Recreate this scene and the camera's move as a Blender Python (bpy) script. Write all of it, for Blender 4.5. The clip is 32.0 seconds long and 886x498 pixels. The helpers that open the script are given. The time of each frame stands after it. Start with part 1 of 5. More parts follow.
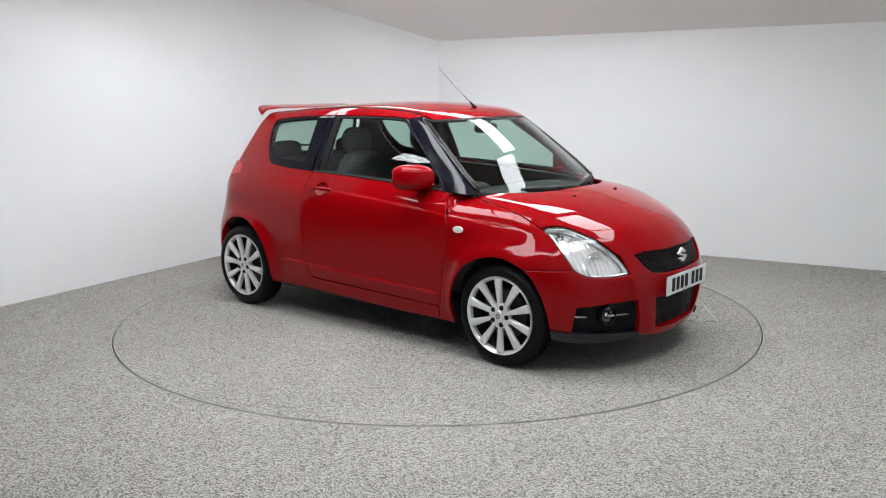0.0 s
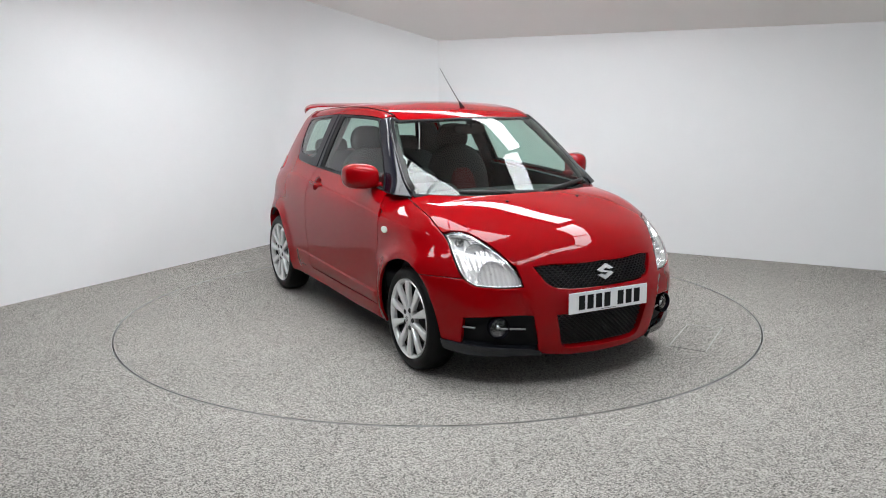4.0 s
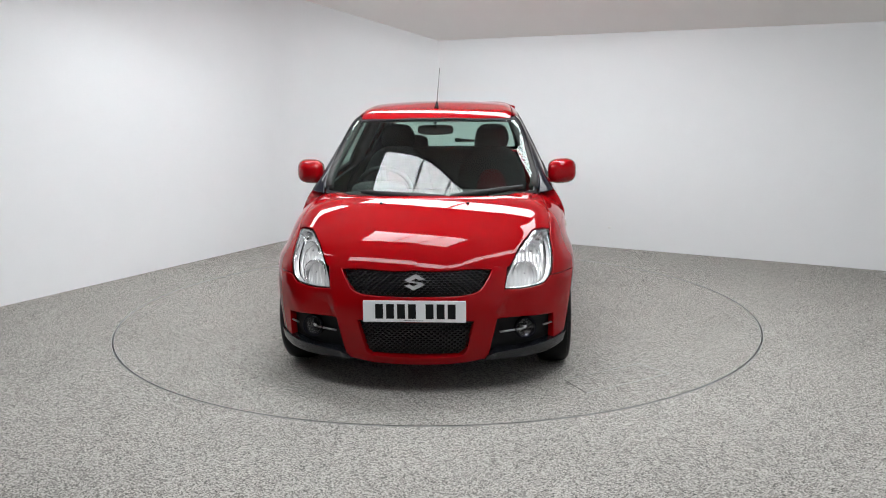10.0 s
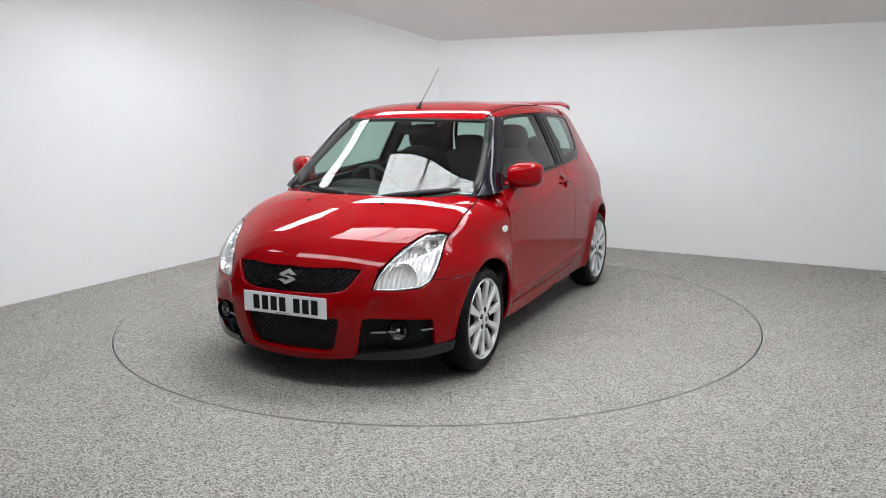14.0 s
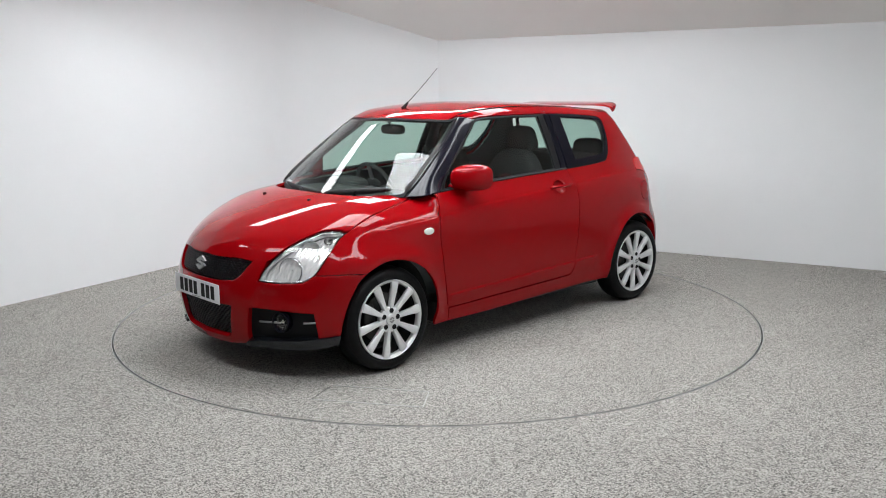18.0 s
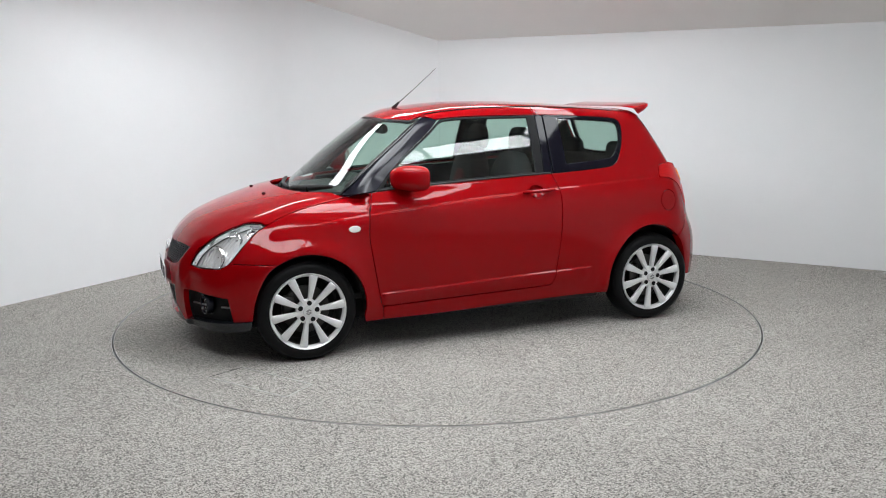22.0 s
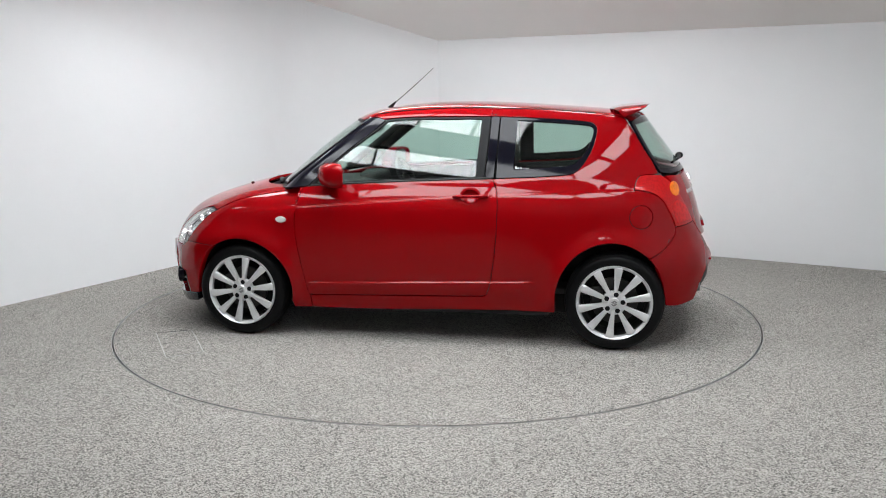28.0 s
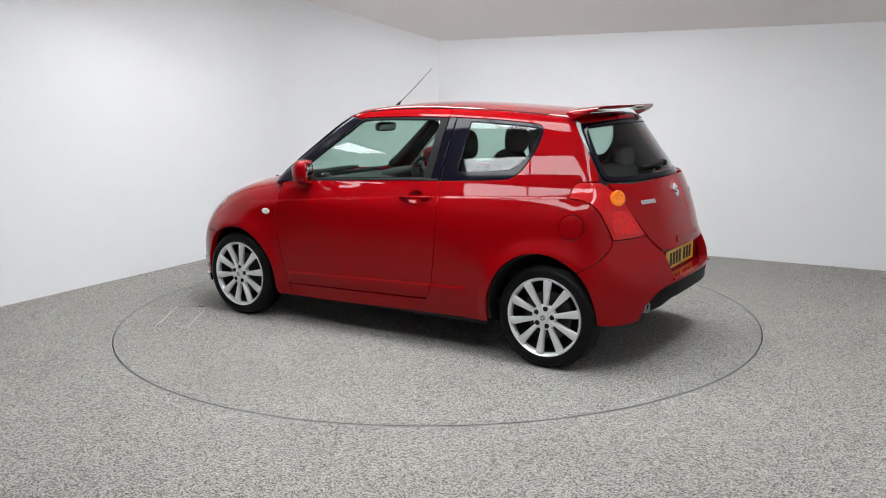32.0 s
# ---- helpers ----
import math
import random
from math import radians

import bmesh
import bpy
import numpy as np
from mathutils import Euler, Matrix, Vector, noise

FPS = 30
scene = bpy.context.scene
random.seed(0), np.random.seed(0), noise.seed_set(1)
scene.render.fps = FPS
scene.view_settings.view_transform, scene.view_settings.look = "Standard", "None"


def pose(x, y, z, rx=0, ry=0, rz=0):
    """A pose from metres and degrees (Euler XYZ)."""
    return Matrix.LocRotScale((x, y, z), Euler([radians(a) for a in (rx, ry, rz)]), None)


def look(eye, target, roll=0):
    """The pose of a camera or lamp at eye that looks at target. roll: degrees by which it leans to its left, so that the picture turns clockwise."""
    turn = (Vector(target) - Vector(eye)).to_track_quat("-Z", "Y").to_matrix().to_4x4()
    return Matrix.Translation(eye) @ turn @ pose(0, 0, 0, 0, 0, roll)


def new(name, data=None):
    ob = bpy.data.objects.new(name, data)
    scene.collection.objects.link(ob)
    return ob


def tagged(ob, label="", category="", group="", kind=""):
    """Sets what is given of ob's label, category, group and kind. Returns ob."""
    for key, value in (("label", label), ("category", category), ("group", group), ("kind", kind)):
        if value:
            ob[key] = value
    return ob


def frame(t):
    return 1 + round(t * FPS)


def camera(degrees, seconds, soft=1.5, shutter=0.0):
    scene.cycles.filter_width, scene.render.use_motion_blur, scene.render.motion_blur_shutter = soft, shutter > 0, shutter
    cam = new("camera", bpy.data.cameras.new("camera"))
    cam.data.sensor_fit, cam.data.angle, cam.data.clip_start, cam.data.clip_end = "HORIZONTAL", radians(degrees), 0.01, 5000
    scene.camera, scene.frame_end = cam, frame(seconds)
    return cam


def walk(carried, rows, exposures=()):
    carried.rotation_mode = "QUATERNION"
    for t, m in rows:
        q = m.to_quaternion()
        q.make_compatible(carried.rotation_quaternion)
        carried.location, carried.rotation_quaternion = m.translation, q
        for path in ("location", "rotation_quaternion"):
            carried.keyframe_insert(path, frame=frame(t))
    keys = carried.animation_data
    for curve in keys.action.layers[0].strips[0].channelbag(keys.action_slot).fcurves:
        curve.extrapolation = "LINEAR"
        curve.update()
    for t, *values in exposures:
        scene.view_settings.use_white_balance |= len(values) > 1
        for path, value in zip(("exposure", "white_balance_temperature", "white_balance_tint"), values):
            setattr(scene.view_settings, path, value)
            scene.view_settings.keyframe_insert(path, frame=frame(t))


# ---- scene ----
EYE = Vector((0.0, -6.055, 1.559))
AIM = Vector((math.sin(radians(0.384)) * math.cos(radians(10.415)), math.cos(radians(0.384)) * math.cos(radians(10.415)), -math.sin(radians(10.415))))
cam = camera(54.71, 32.0, soft=1.0)
STAND = look(EYE, EYE + AIM, -0.513)
walk(cam, [(0.0, STAND), (32.0, STAND)], exposures=[(0.0, 0.0), (32.0, 0.0)])

# ---- world and daylight ----
world = bpy.data.worlds.new("daylight")
scene.world = world
world.use_nodes = True
sky = world.node_tree.nodes.new("ShaderNodeTexSky")
sky.sky_type, sky.sun_disc = "NISHITA", False
sky.sun_elevation, sky.sun_rotation = radians(42), radians(200)
world.node_tree.nodes["Background"].inputs["Strength"].default_value = 0.1
world.node_tree.links.new(sky.outputs["Color"], world.node_tree.nodes["Background"].inputs["Color"])
sun_data = bpy.data.lights.new("sun", "SUN")
sun_data.energy, sun_data.angle, sun_data.color = 0.8, radians(12), (1.0, 0.96, 0.9)
sun = new("sun", sun_data)
sun.matrix_world = look((3, -6, 9), (0, 0, 0))
PANEL_LIGHT = 15.2    # brightness of the lit diffusers


# ---- materials ----
def shader(name):
    m = bpy.data.materials.new(name)
    m.use_nodes = True
    return m, m.node_tree.nodes, m.node_tree.links, m.node_tree.nodes["Principled BSDF"]


def plain(name, color, rough=0.5, metal=0.0, coat=0.0, grain=0.0, scale=300.0, vary=0.0, spec=0.5):
    """A material with fine grain in colour and relief."""
    m, n, l, b = shader(name)
    b.inputs["Base Color"].default_value = (*color, 1)
    b.inputs["Roughness"].default_value = rough
    b.inputs["Metallic"].default_value = metal
    b.inputs["Coat Weight"].default_value = coat
    b.inputs["Coat Roughness"].default_value = 0.03
    b.inputs["Specular IOR Level"].default_value = spec
    if grain or vary:
        tc = n.new("ShaderNodeTexCoord")
        no = n.new("ShaderNodeTexNoise")
        no.inputs["Scale"].default_value = scale
        no.inputs["Detail"].default_value = 3
        l.new(tc.outputs["Object"], no.inputs["Vector"])
        if grain:
            bu = n.new("ShaderNodeBump")
            bu.inputs["Strength"].default_value = grain
            bu.inputs["Distance"].default_value = 0.002
            l.new(no.outputs["Fac"], bu.inputs["Height"])
            l.new(bu.outputs["Normal"], b.inputs["Normal"])
        if vary:
            big = n.new("ShaderNodeTexNoise")
            big.inputs["Scale"].default_value = scale * 0.06
            l.new(tc.outputs["Object"], big.inputs["Vector"])
            mx = n.new("ShaderNodeMath")
            mx.operation = "ADD"
            l.new(no.outputs["Fac"], mx.inputs[0])
            l.new(big.outputs["Fac"], mx.inputs[1])
            mr = n.new("ShaderNodeMapRange")
            mr.inputs["From Min"].default_value, mr.inputs["From Max"].default_value = 0.6, 1.4
            mr.inputs["To Min"].default_value, mr.inputs["To Max"].default_value = 1 - vary, 1 + vary
            l.new(mx.outputs[0], mr.inputs["Value"])
            hs = n.new("ShaderNodeHueSaturation")
            hs.inputs["Color"].default_value = (*color, 1)
            l.new(mr.outputs["Result"], hs.inputs["Value"])
            l.new(hs.outputs["Color"], b.inputs["Base Color"])
    return m


def glow(name, color, strength):
    m, n, l, b = shader(name)
    b.inputs["Base Color"].default_value = (0.8, 0.8, 0.8, 1)
    b.inputs["Emission Color"].default_value = (*color, 1)
    b.inputs["Emission Strength"].default_value = strength
    return m


def glazing(name, tint, clear=0.85, rough=0.0, sheen=0.05):
    """Thin clear or tinted glazing: tinted see-through with a mirror sheen that grows at grazing angles."""
    m, n, l, b = shader(name)
    n.remove(b)
    tr = n.new("ShaderNodeBsdfTransparent")
    tr.inputs["Color"].default_value = (*[c * clear for c in tint], 1)
    gl = n.new("ShaderNodeBsdfGlossy")
    gl.inputs["Roughness"].default_value = rough
    gl.inputs["Color"].default_value = (1, 1, 1, 1)
    lw = n.new("ShaderNodeLayerWeight")
    lw.inputs["Blend"].default_value = 0.5
    pw = n.new("ShaderNodeMath")
    pw.operation = "POWER"
    pw.inputs[1].default_value = 5.0
    l.new(lw.outputs["Facing"], pw.inputs[0])
    fr = n.new("ShaderNodeMapRange")
    fr.inputs["To Min"].default_value, fr.inputs["To Max"].default_value = sheen, 1.0
    l.new(pw.outputs[0], fr.inputs["Value"])
    mi = n.new("ShaderNodeMixShader")
    l.new(fr.outputs["Result"], mi.inputs["Fac"])
    l.new(tr.outputs["BSDF"], mi.inputs[1])
    l.new(gl.outputs["BSDF"], mi.inputs[2])
    l.new(mi.outputs["Shader"], n["Material Output"].inputs["Surface"])
    return m


def carpet(name, tone, seed):
    """Speckled grey loop carpet: light and dark flecks over a mid grey, with broad wear."""
    m, n, l, b = shader(name)
    tc = n.new("ShaderNodeTexCoord")
    mp = n.new("ShaderNodeMapping")
    mp.inputs["Location"].default_value = (seed, seed * 1.7, 0)
    l.new(tc.outputs["Object"], mp.inputs["Vector"])
    vo = n.new("ShaderNodeTexVoronoi")
    vo.inputs["Scale"].default_value = 200
    l.new(mp.outputs["Vector"], vo.inputs["Vector"])
    bw = n.new("ShaderNodeSeparateColor")
    l.new(vo.outputs["Color"], bw.inputs["Color"])
    fine = n.new("ShaderNodeTexNoise")
    fine.inputs["Scale"].default_value = 320
    fine.inputs["Detail"].default_value = 2
    l.new(mp.outputs["Vector"], fine.inputs["Vector"])
    mixf = n.new("ShaderNodeMath")
    mixf.operation = "MULTIPLY_ADD"
    l.new(fine.outputs["Fac"], mixf.inputs[0])
    mixf.inputs[1].default_value = 0.9
    l.new(bw.outputs["Red"], mixf.inputs[2])
    ramp = n.new("ShaderNodeValToRGB")
    ramp.color_ramp.elements[0].position = 0.30
    ramp.color_ramp.elements[1].position = 1.0
    ramp.color_ramp.elements[0].color = (tone * 0.12, tone * 0.114, tone * 0.104, 1)
    ramp.color_ramp.elements[1].color = (tone * 1.97, tone * 1.88, tone * 1.755, 1)
    sc = n.new("ShaderNodeMath")
    sc.operation = "MULTIPLY"
    sc.inputs[1].default_value = 0.72
    l.new(mixf.outputs[0], sc.inputs[0])
    l.new(sc.outputs[0], ramp.inputs["Fac"])
    broad = n.new("ShaderNodeTexNoise")
    broad.inputs["Scale"].default_value = 1.3
    broad.inputs["Detail"].default_value = 4
    l.new(mp.outputs["Vector"], broad.inputs["Vector"])
    mr = n.new("ShaderNodeMapRange")
    mr.inputs["To Min"].default_value, mr.inputs["To Max"].default_value = 0.86, 1.14
    l.new(broad.outputs["Fac"], mr.inputs["Value"])
    hs = n.new("ShaderNodeHueSaturation")
    l.new(ramp.outputs["Color"], hs.inputs["Color"])
    l.new(mr.outputs["Result"], hs.inputs["Value"])
    l.new(hs.outputs["Color"], b.inputs["Base Color"])
    bu = n.new("ShaderNodeBump")
    bu.inputs["Strength"].default_value = 0.5
    bu.inputs["Distance"].default_value = 0.003
    l.new(mixf.outputs[0], bu.inputs["Height"])
    l.new(bu.outputs["Normal"], b.inputs["Normal"])
    b.inputs["Roughness"].default_value = 0.93
    b.inputs["Specular IOR Level"].default_value = 0.15
    return m


def painted_wall(name, color, rough=0.6):
    m = plain(name, color, rough, grain=0.06, scale=90, vary=0.012, spec=0.3)
    return m


CARPET = carpet("floor_carpet", 0.272, 0.0)
CARPET_DISC = carpet("turntable_carpet", 0.268, 7.3)
WALL_PAINT = painted_wall("white_wall_paint", (0.80, 0.81, 0.82))
CEILING_PAINT = painted_wall("grey_ceiling_paint", (0.90, 0.88, 0.86), 0.8)
SKYLIGHT = glow("rooflight_glazing", (0.93, 0.97, 1.0), PANEL_LIGHT)
BAR = plain("glazing_bar_paint", (0.05, 0.05, 0.055), 0.5, grain=0.1)
GAP_DARK = plain("dark_gap_metal", (0.02, 0.02, 0.02), 0.6)
STEEL_TRIM = plain("brushed_edge_steel", (0.5, 0.5, 0.5), 0.35, 1.0, grain=0.05, scale=400)
EDGING = plain("worn_aluminium_edging", (0.42, 0.42, 0.41), 0.55, 0.2, vary=0.1, scale=90)
CHALK = plain("worn_white_line", (0.50, 0.50, 0.485), 0.8, vary=0.3, scale=60)
SOCKET = plain("white_plastic", (0.75, 0.75, 0.74), 0.4)


# ---- mesh helpers ----
def mesh_object(name, bm, material, parent=None, label="", smooth=False):
    me = bpy.data.meshes.new(name)
    bm.to_mesh(me)
    bm.free()
    for m in material if isinstance(material, (list, tuple)) else [material]:
        me.materials.append(m)
    if smooth:
        me.polygons.foreach_set("use_smooth", [True] * len(me.polygons))
    ob = new(name, me)
    if parent:
        ob.parent = parent
    if label:
        ob["label"] = label
    return ob


def part(name, bm, material, parent, label="", smooth=False):
    return mesh_object(name, bm, material, parent, label, smooth)


def box(bm, x0, x1, y0, y1, z0, z1, bevel=0.0):
    g = bmesh.ops.create_cube(bm, size=1.0, matrix=Matrix.Translation(((x0 + x1) / 2, (y0 + y1) / 2, (z0 + z1) / 2)) @ Matrix.Diagonal((abs(x1 - x0), abs(y1 - y0), abs(z1 - z0), 1)))
    if bevel:
        edges = list({e for v in g["verts"] for e in v.link_edges})
        bmesh.ops.bevel(bm, geom=edges, offset=bevel, segments=2, profile=0.5, affect="EDGES")
    return bm


def prism(bm, ring, z0, z1):
    """A closed slab over a plan outline; z0 and z1 are numbers or functions of the plan point."""
    f0 = z0 if callable(z0) else (lambda x, y: z0)
    f1 = z1 if callable(z1) else (lambda x, y: z1)
    lo = [bm.verts.new((x, y, f0(x, y))) for x, y in ring]
    hi = [bm.verts.new((x, y, f1(x, y))) for x, y in ring]
    bm.faces.new(lo[::-1])
    bm.faces.new(hi)
    for i in range(len(ring)):
        j = (i + 1) % len(ring)
        bm.faces.new((lo[i], lo[j], hi[j], hi[i]))
    bmesh.ops.recalc_face_normals(bm, faces=bm.faces)
    return bm


# ---- the room: a loft under a pitched roof; q runs along the eaves wall, s away from it ----
E1 = Vector((0.862, -0.507)).normalized()
E2 = Vector((E1[1], -E1[0]))
REF = Vector((1.84, 2.36))
PITCH, EAVES, RIDGE_S, DEPTH_S = 0.445, 2.10, 5.3, 10.6
Q_LEFT, Q_RIGHT = -3.33, 4.7
S_OPEN, Q_FAR = 4.95, -6.4    # past S_OPEN the studio widens into an added, unseen side bay with near-black walls
CHAMFER = ((-2.10, 0.0), (-3.33, 1.05))


def plan(q, s):
    p = REF + E1 * q + E2 * s
    return (p.x, p.y)


def roof_z(s):
    return EAVES + PITCH * (s if s <= RIDGE_S else 2 * RIDGE_S - s)


def wall_run(name, a, b, label, out=0.12, paint=None, via=None):
    """A wall between two plan points in (q, s), its head following the roof slope."""
    pts = [a]
    if (a[1] - RIDGE_S) * (b[1] - RIDGE_S) < 0:
        k = (RIDGE_S - a[1]) / (b[1] - a[1])
        pts.append((a[0] + k * (b[0] - a[0]), RIDGE_S))
    pts.append(b)
    pts = via or pts
    bm = bmesh.new()
    pa, pb = Vector(plan(*a)), Vector(plan(*b))
    d = (pb - pa).normalized()
    n = Vector((-d.y, d.x)) * out
    inner_lo = [bm.verts.new((*plan(*p), 0.0)) for p in pts]
    inner_hi = [bm.verts.new((*plan(*p), roof_z(p[1]))) for p in pts]
    outer_lo = [bm.verts.new((v.co.x + n.x, v.co.y + n.y, 0.0)) for v in inner_lo]
    outer_hi = [bm.verts.new((v.co.x + n.x, v.co.y + n.y, v.co.z)) for v in inner_hi]
    k = len(pts)
    for i in range(k - 1):
        bm.faces.new((inner_lo[i], inner_lo[i + 1], inner_hi[i + 1], inner_hi[i]))
        bm.faces.new((outer_lo[i + 1], outer_lo[i], outer_hi[i], outer_hi[i + 1]))
        bm.faces.new((inner_hi[i], inner_hi[i + 1], outer_hi[i + 1], outer_hi[i]))
        bm.faces.new((inner_lo[i + 1], inner_lo[i], outer_lo[i], outer_lo[i + 1]))
    for i in (0, k - 1):
        bm.faces.new((inner_lo[i], inner_hi[i], outer_hi[i], outer_lo[i]))
    bmesh.ops.recalc_face_normals(bm, faces=bm.faces)
    ob = mesh_object(name, bm, paint or WALL_PAINT)
    tagged(ob, label, "wall", kind="structure")
    return ob


# near-black for the unseen added walls: keeps reflections and bounce on the car low
UNSEEN_DARK = painted_wall("unseen_wall_near_black", (0.06, 0.06, 0.064))
wall_run("wall_east", CHAMFER[0], (Q_RIGHT, 0.0), "low white painted wall under the roof slope")
BEND = [(Q_LEFT, 1.30)] + [((1 - t) ** 2 * Q_LEFT + 2 * t * (1 - t) * Q_LEFT + t * t * (Q_LEFT + 0.20), (1 - t) ** 2 * 1.30 + 2 * t * (1 - t) * 1.05 + t * t * (1.05 - 0.171)) for t in [i / 14 for i in range(1, 15)]] + [CHAMFER[0]]
wall_run("wall_north", BEND[0], BEND[-1], "white painted wall cutting across the corner", via=BEND)
wall_run("wall_west", (Q_LEFT, S_OPEN), BEND[0], "bright white painted gable wall with faint joints")
wall_run("wall_return", (Q_FAR, S_OPEN), (Q_LEFT - 0.12, S_OPEN), "unseen return wall of the added side bay, near-black to darken reflections", paint=UNSEEN_DARK)
wall_run("wall_bay", (Q_FAR, DEPTH_S), (Q_FAR, S_OPEN), "unseen wall of the added side bay, near-black to darken reflections", paint=UNSEEN_DARK)
wall_run("wall_south", (Q_RIGHT, DEPTH_S), (Q_FAR, DEPTH_S), "unseen wall added behind the camera, near-black to darken reflections", paint=UNSEEN_DARK)
wall_run("wall_front", (Q_RIGHT, 0.0), (Q_RIGHT, DEPTH_S), "white painted end wall of the studio")

R_DISC = 2.217


def floor_sheet():
    """One sheet with a round opening for the turntable."""
    bm = bmesh.new()
    n = 180
    inner, outer = [], []
    for i in range(n):
        a = 2 * math.pi * i / n
        inner.append(bm.verts.new(((R_DISC + 0.008) * math.cos(a), (R_DISC + 0.008) * math.sin(a), 0)))
        outer.append(bm.verts.new((13 * math.cos(a), 13 * math.sin(a), 0)))
    low = [bm.verts.new((v.co.x, v.co.y, -0.05)) for v in inner]
    for i in range(n):
        j = (i + 1) % n
        bm.faces.new((inner[i], outer[i], outer[j], inner[j]))
        bm.faces.new((low[i], inner[i], inner[j], low[j]))
    ob = mesh_object("floor", bm, CARPET)
    tagged(ob, "speckled grey loop carpet covering the studio floor", "floor", kind="structure")
    bm = bmesh.new()
    edge = []
    for i in range(n):
        a = 2 * math.pi * i / n
        edge.append([bm.verts.new((r * math.cos(a), r * math.sin(a), z)) for r, z in ((R_DISC + 0.0048, -0.05), (R_DISC + 0.0048, 0.0016), (R_DISC + 0.0056, 0.0024), (R_DISC + 0.0085, 0.0022), (R_DISC + 0.010, -0.002))])
    for i in range(n):
        p, q = edge[i], edge[(i + 1) % n]
        for k in range(4):
            bm.faces.new((p[k], q[k], q[k + 1], p[k + 1]))
    bmesh.ops.recalc_face_normals(bm, faces=bm.faces)
    part("floor_edging", bm, EDGING, ob, "thin bright steel edging round the turntable")
    bm = bmesh.new()
    ring = [(1.06 * R_DISC * math.cos(2 * math.pi * i / 96), 1.06 * R_DISC * math.sin(2 * math.pi * i / 96)) for i in range(96)]
    prism(bm, ring, -0.12, -0.055)
    ob = mesh_object("floor_pit", bm, GAP_DARK)
    tagged(ob, "dark pit floor under the turntable", "floor", kind="structure")


floor_sheet()


def turntable():
    """A round carpeted platform level with the floor, with a steel rim and chalked marks."""
    top = new("turntable")
    tagged(top, "round carpeted turntable level with the studio floor", "turntable")
    bm = bmesh.new()
    n = 180
    prism(bm, [((R_DISC - 0.008) * math.cos(2 * math.pi * i / n), (R_DISC - 0.008) * math.sin(2 * math.pi * i / n)) for i in range(n)], -0.05, 0.0)
    part("platform", bm, CARPET_DISC, top)
    bm = bmesh.new()
    ring = []
    for i in range(n):
        a = 2 * math.pi * i / n
        ring.append([bm.verts.new((r * math.cos(a), r * math.sin(a), z)) for r, z in ((R_DISC - 0.008, -0.05), (R_DISC - 0.008, 0.0015), (R_DISC - 0.0055, 0.0015), (R_DISC - 0.0055, -0.05))])
    for i in range(n):
        p, q = ring[i], ring[(i + 1) % n]
        for k in range(3):
            bm.faces.new((p[k], q[k], q[k + 1], p[k + 1]))
    bmesh.ops.recalc_face_normals(bm, faces=bm.faces)
    part("rim", bm, STEEL_TRIM, top, "thin steel edging ring")
    return top


TABLE = turntable()


# ---- rooflights and ceiling ----
def slope_panel(bm, q0, q1, s0, s1, lift0, lift1):
    """A slab that follows the roof slope between two lines, from lift0 to lift1 above its underside."""
    ring = [plan(q0, s0), plan(q1, s0), plan(q1, s1), plan(q0, s1)]
    zs = [roof_z(s0), roof_z(s0), roof_z(s1), roof_z(s1)]
    lo = [bm.verts.new((*p, z + lift0)) for p, z in zip(ring, zs)]
    hi = [bm.verts.new((*p, z + lift1)) for p, z in zip(ring, zs)]
    bm.faces.new(lo[::-1])
    bm.faces.new(hi)
    for i in range(4):
        j = (i + 1) % 4
        bm.faces.new((lo[i], lo[j], hi[j], hi[i]))
    bmesh.ops.recalc_face_normals(bm, faces=bm.faces)


def ceiling():
    bm = bmesh.new()
    for a, b in ((0.0, RIDGE_S), (RIDGE_S, DEPTH_S)):
        slope_panel(bm, Q_LEFT - 0.1, Q_RIGHT + 0.1, a, b, 0.0, 0.1)
        slope_panel(bm, Q_FAR - 0.1, Q_LEFT - 0.1, max(a, S_OPEN - 0.1), b, 0.0, 0.1)
    ob = mesh_object("ceiling", bm, CEILING_PAINT)
    tagged(ob, "matt grey sloping ceiling of the loft", "ceiling", kind="structure")


ceiling()


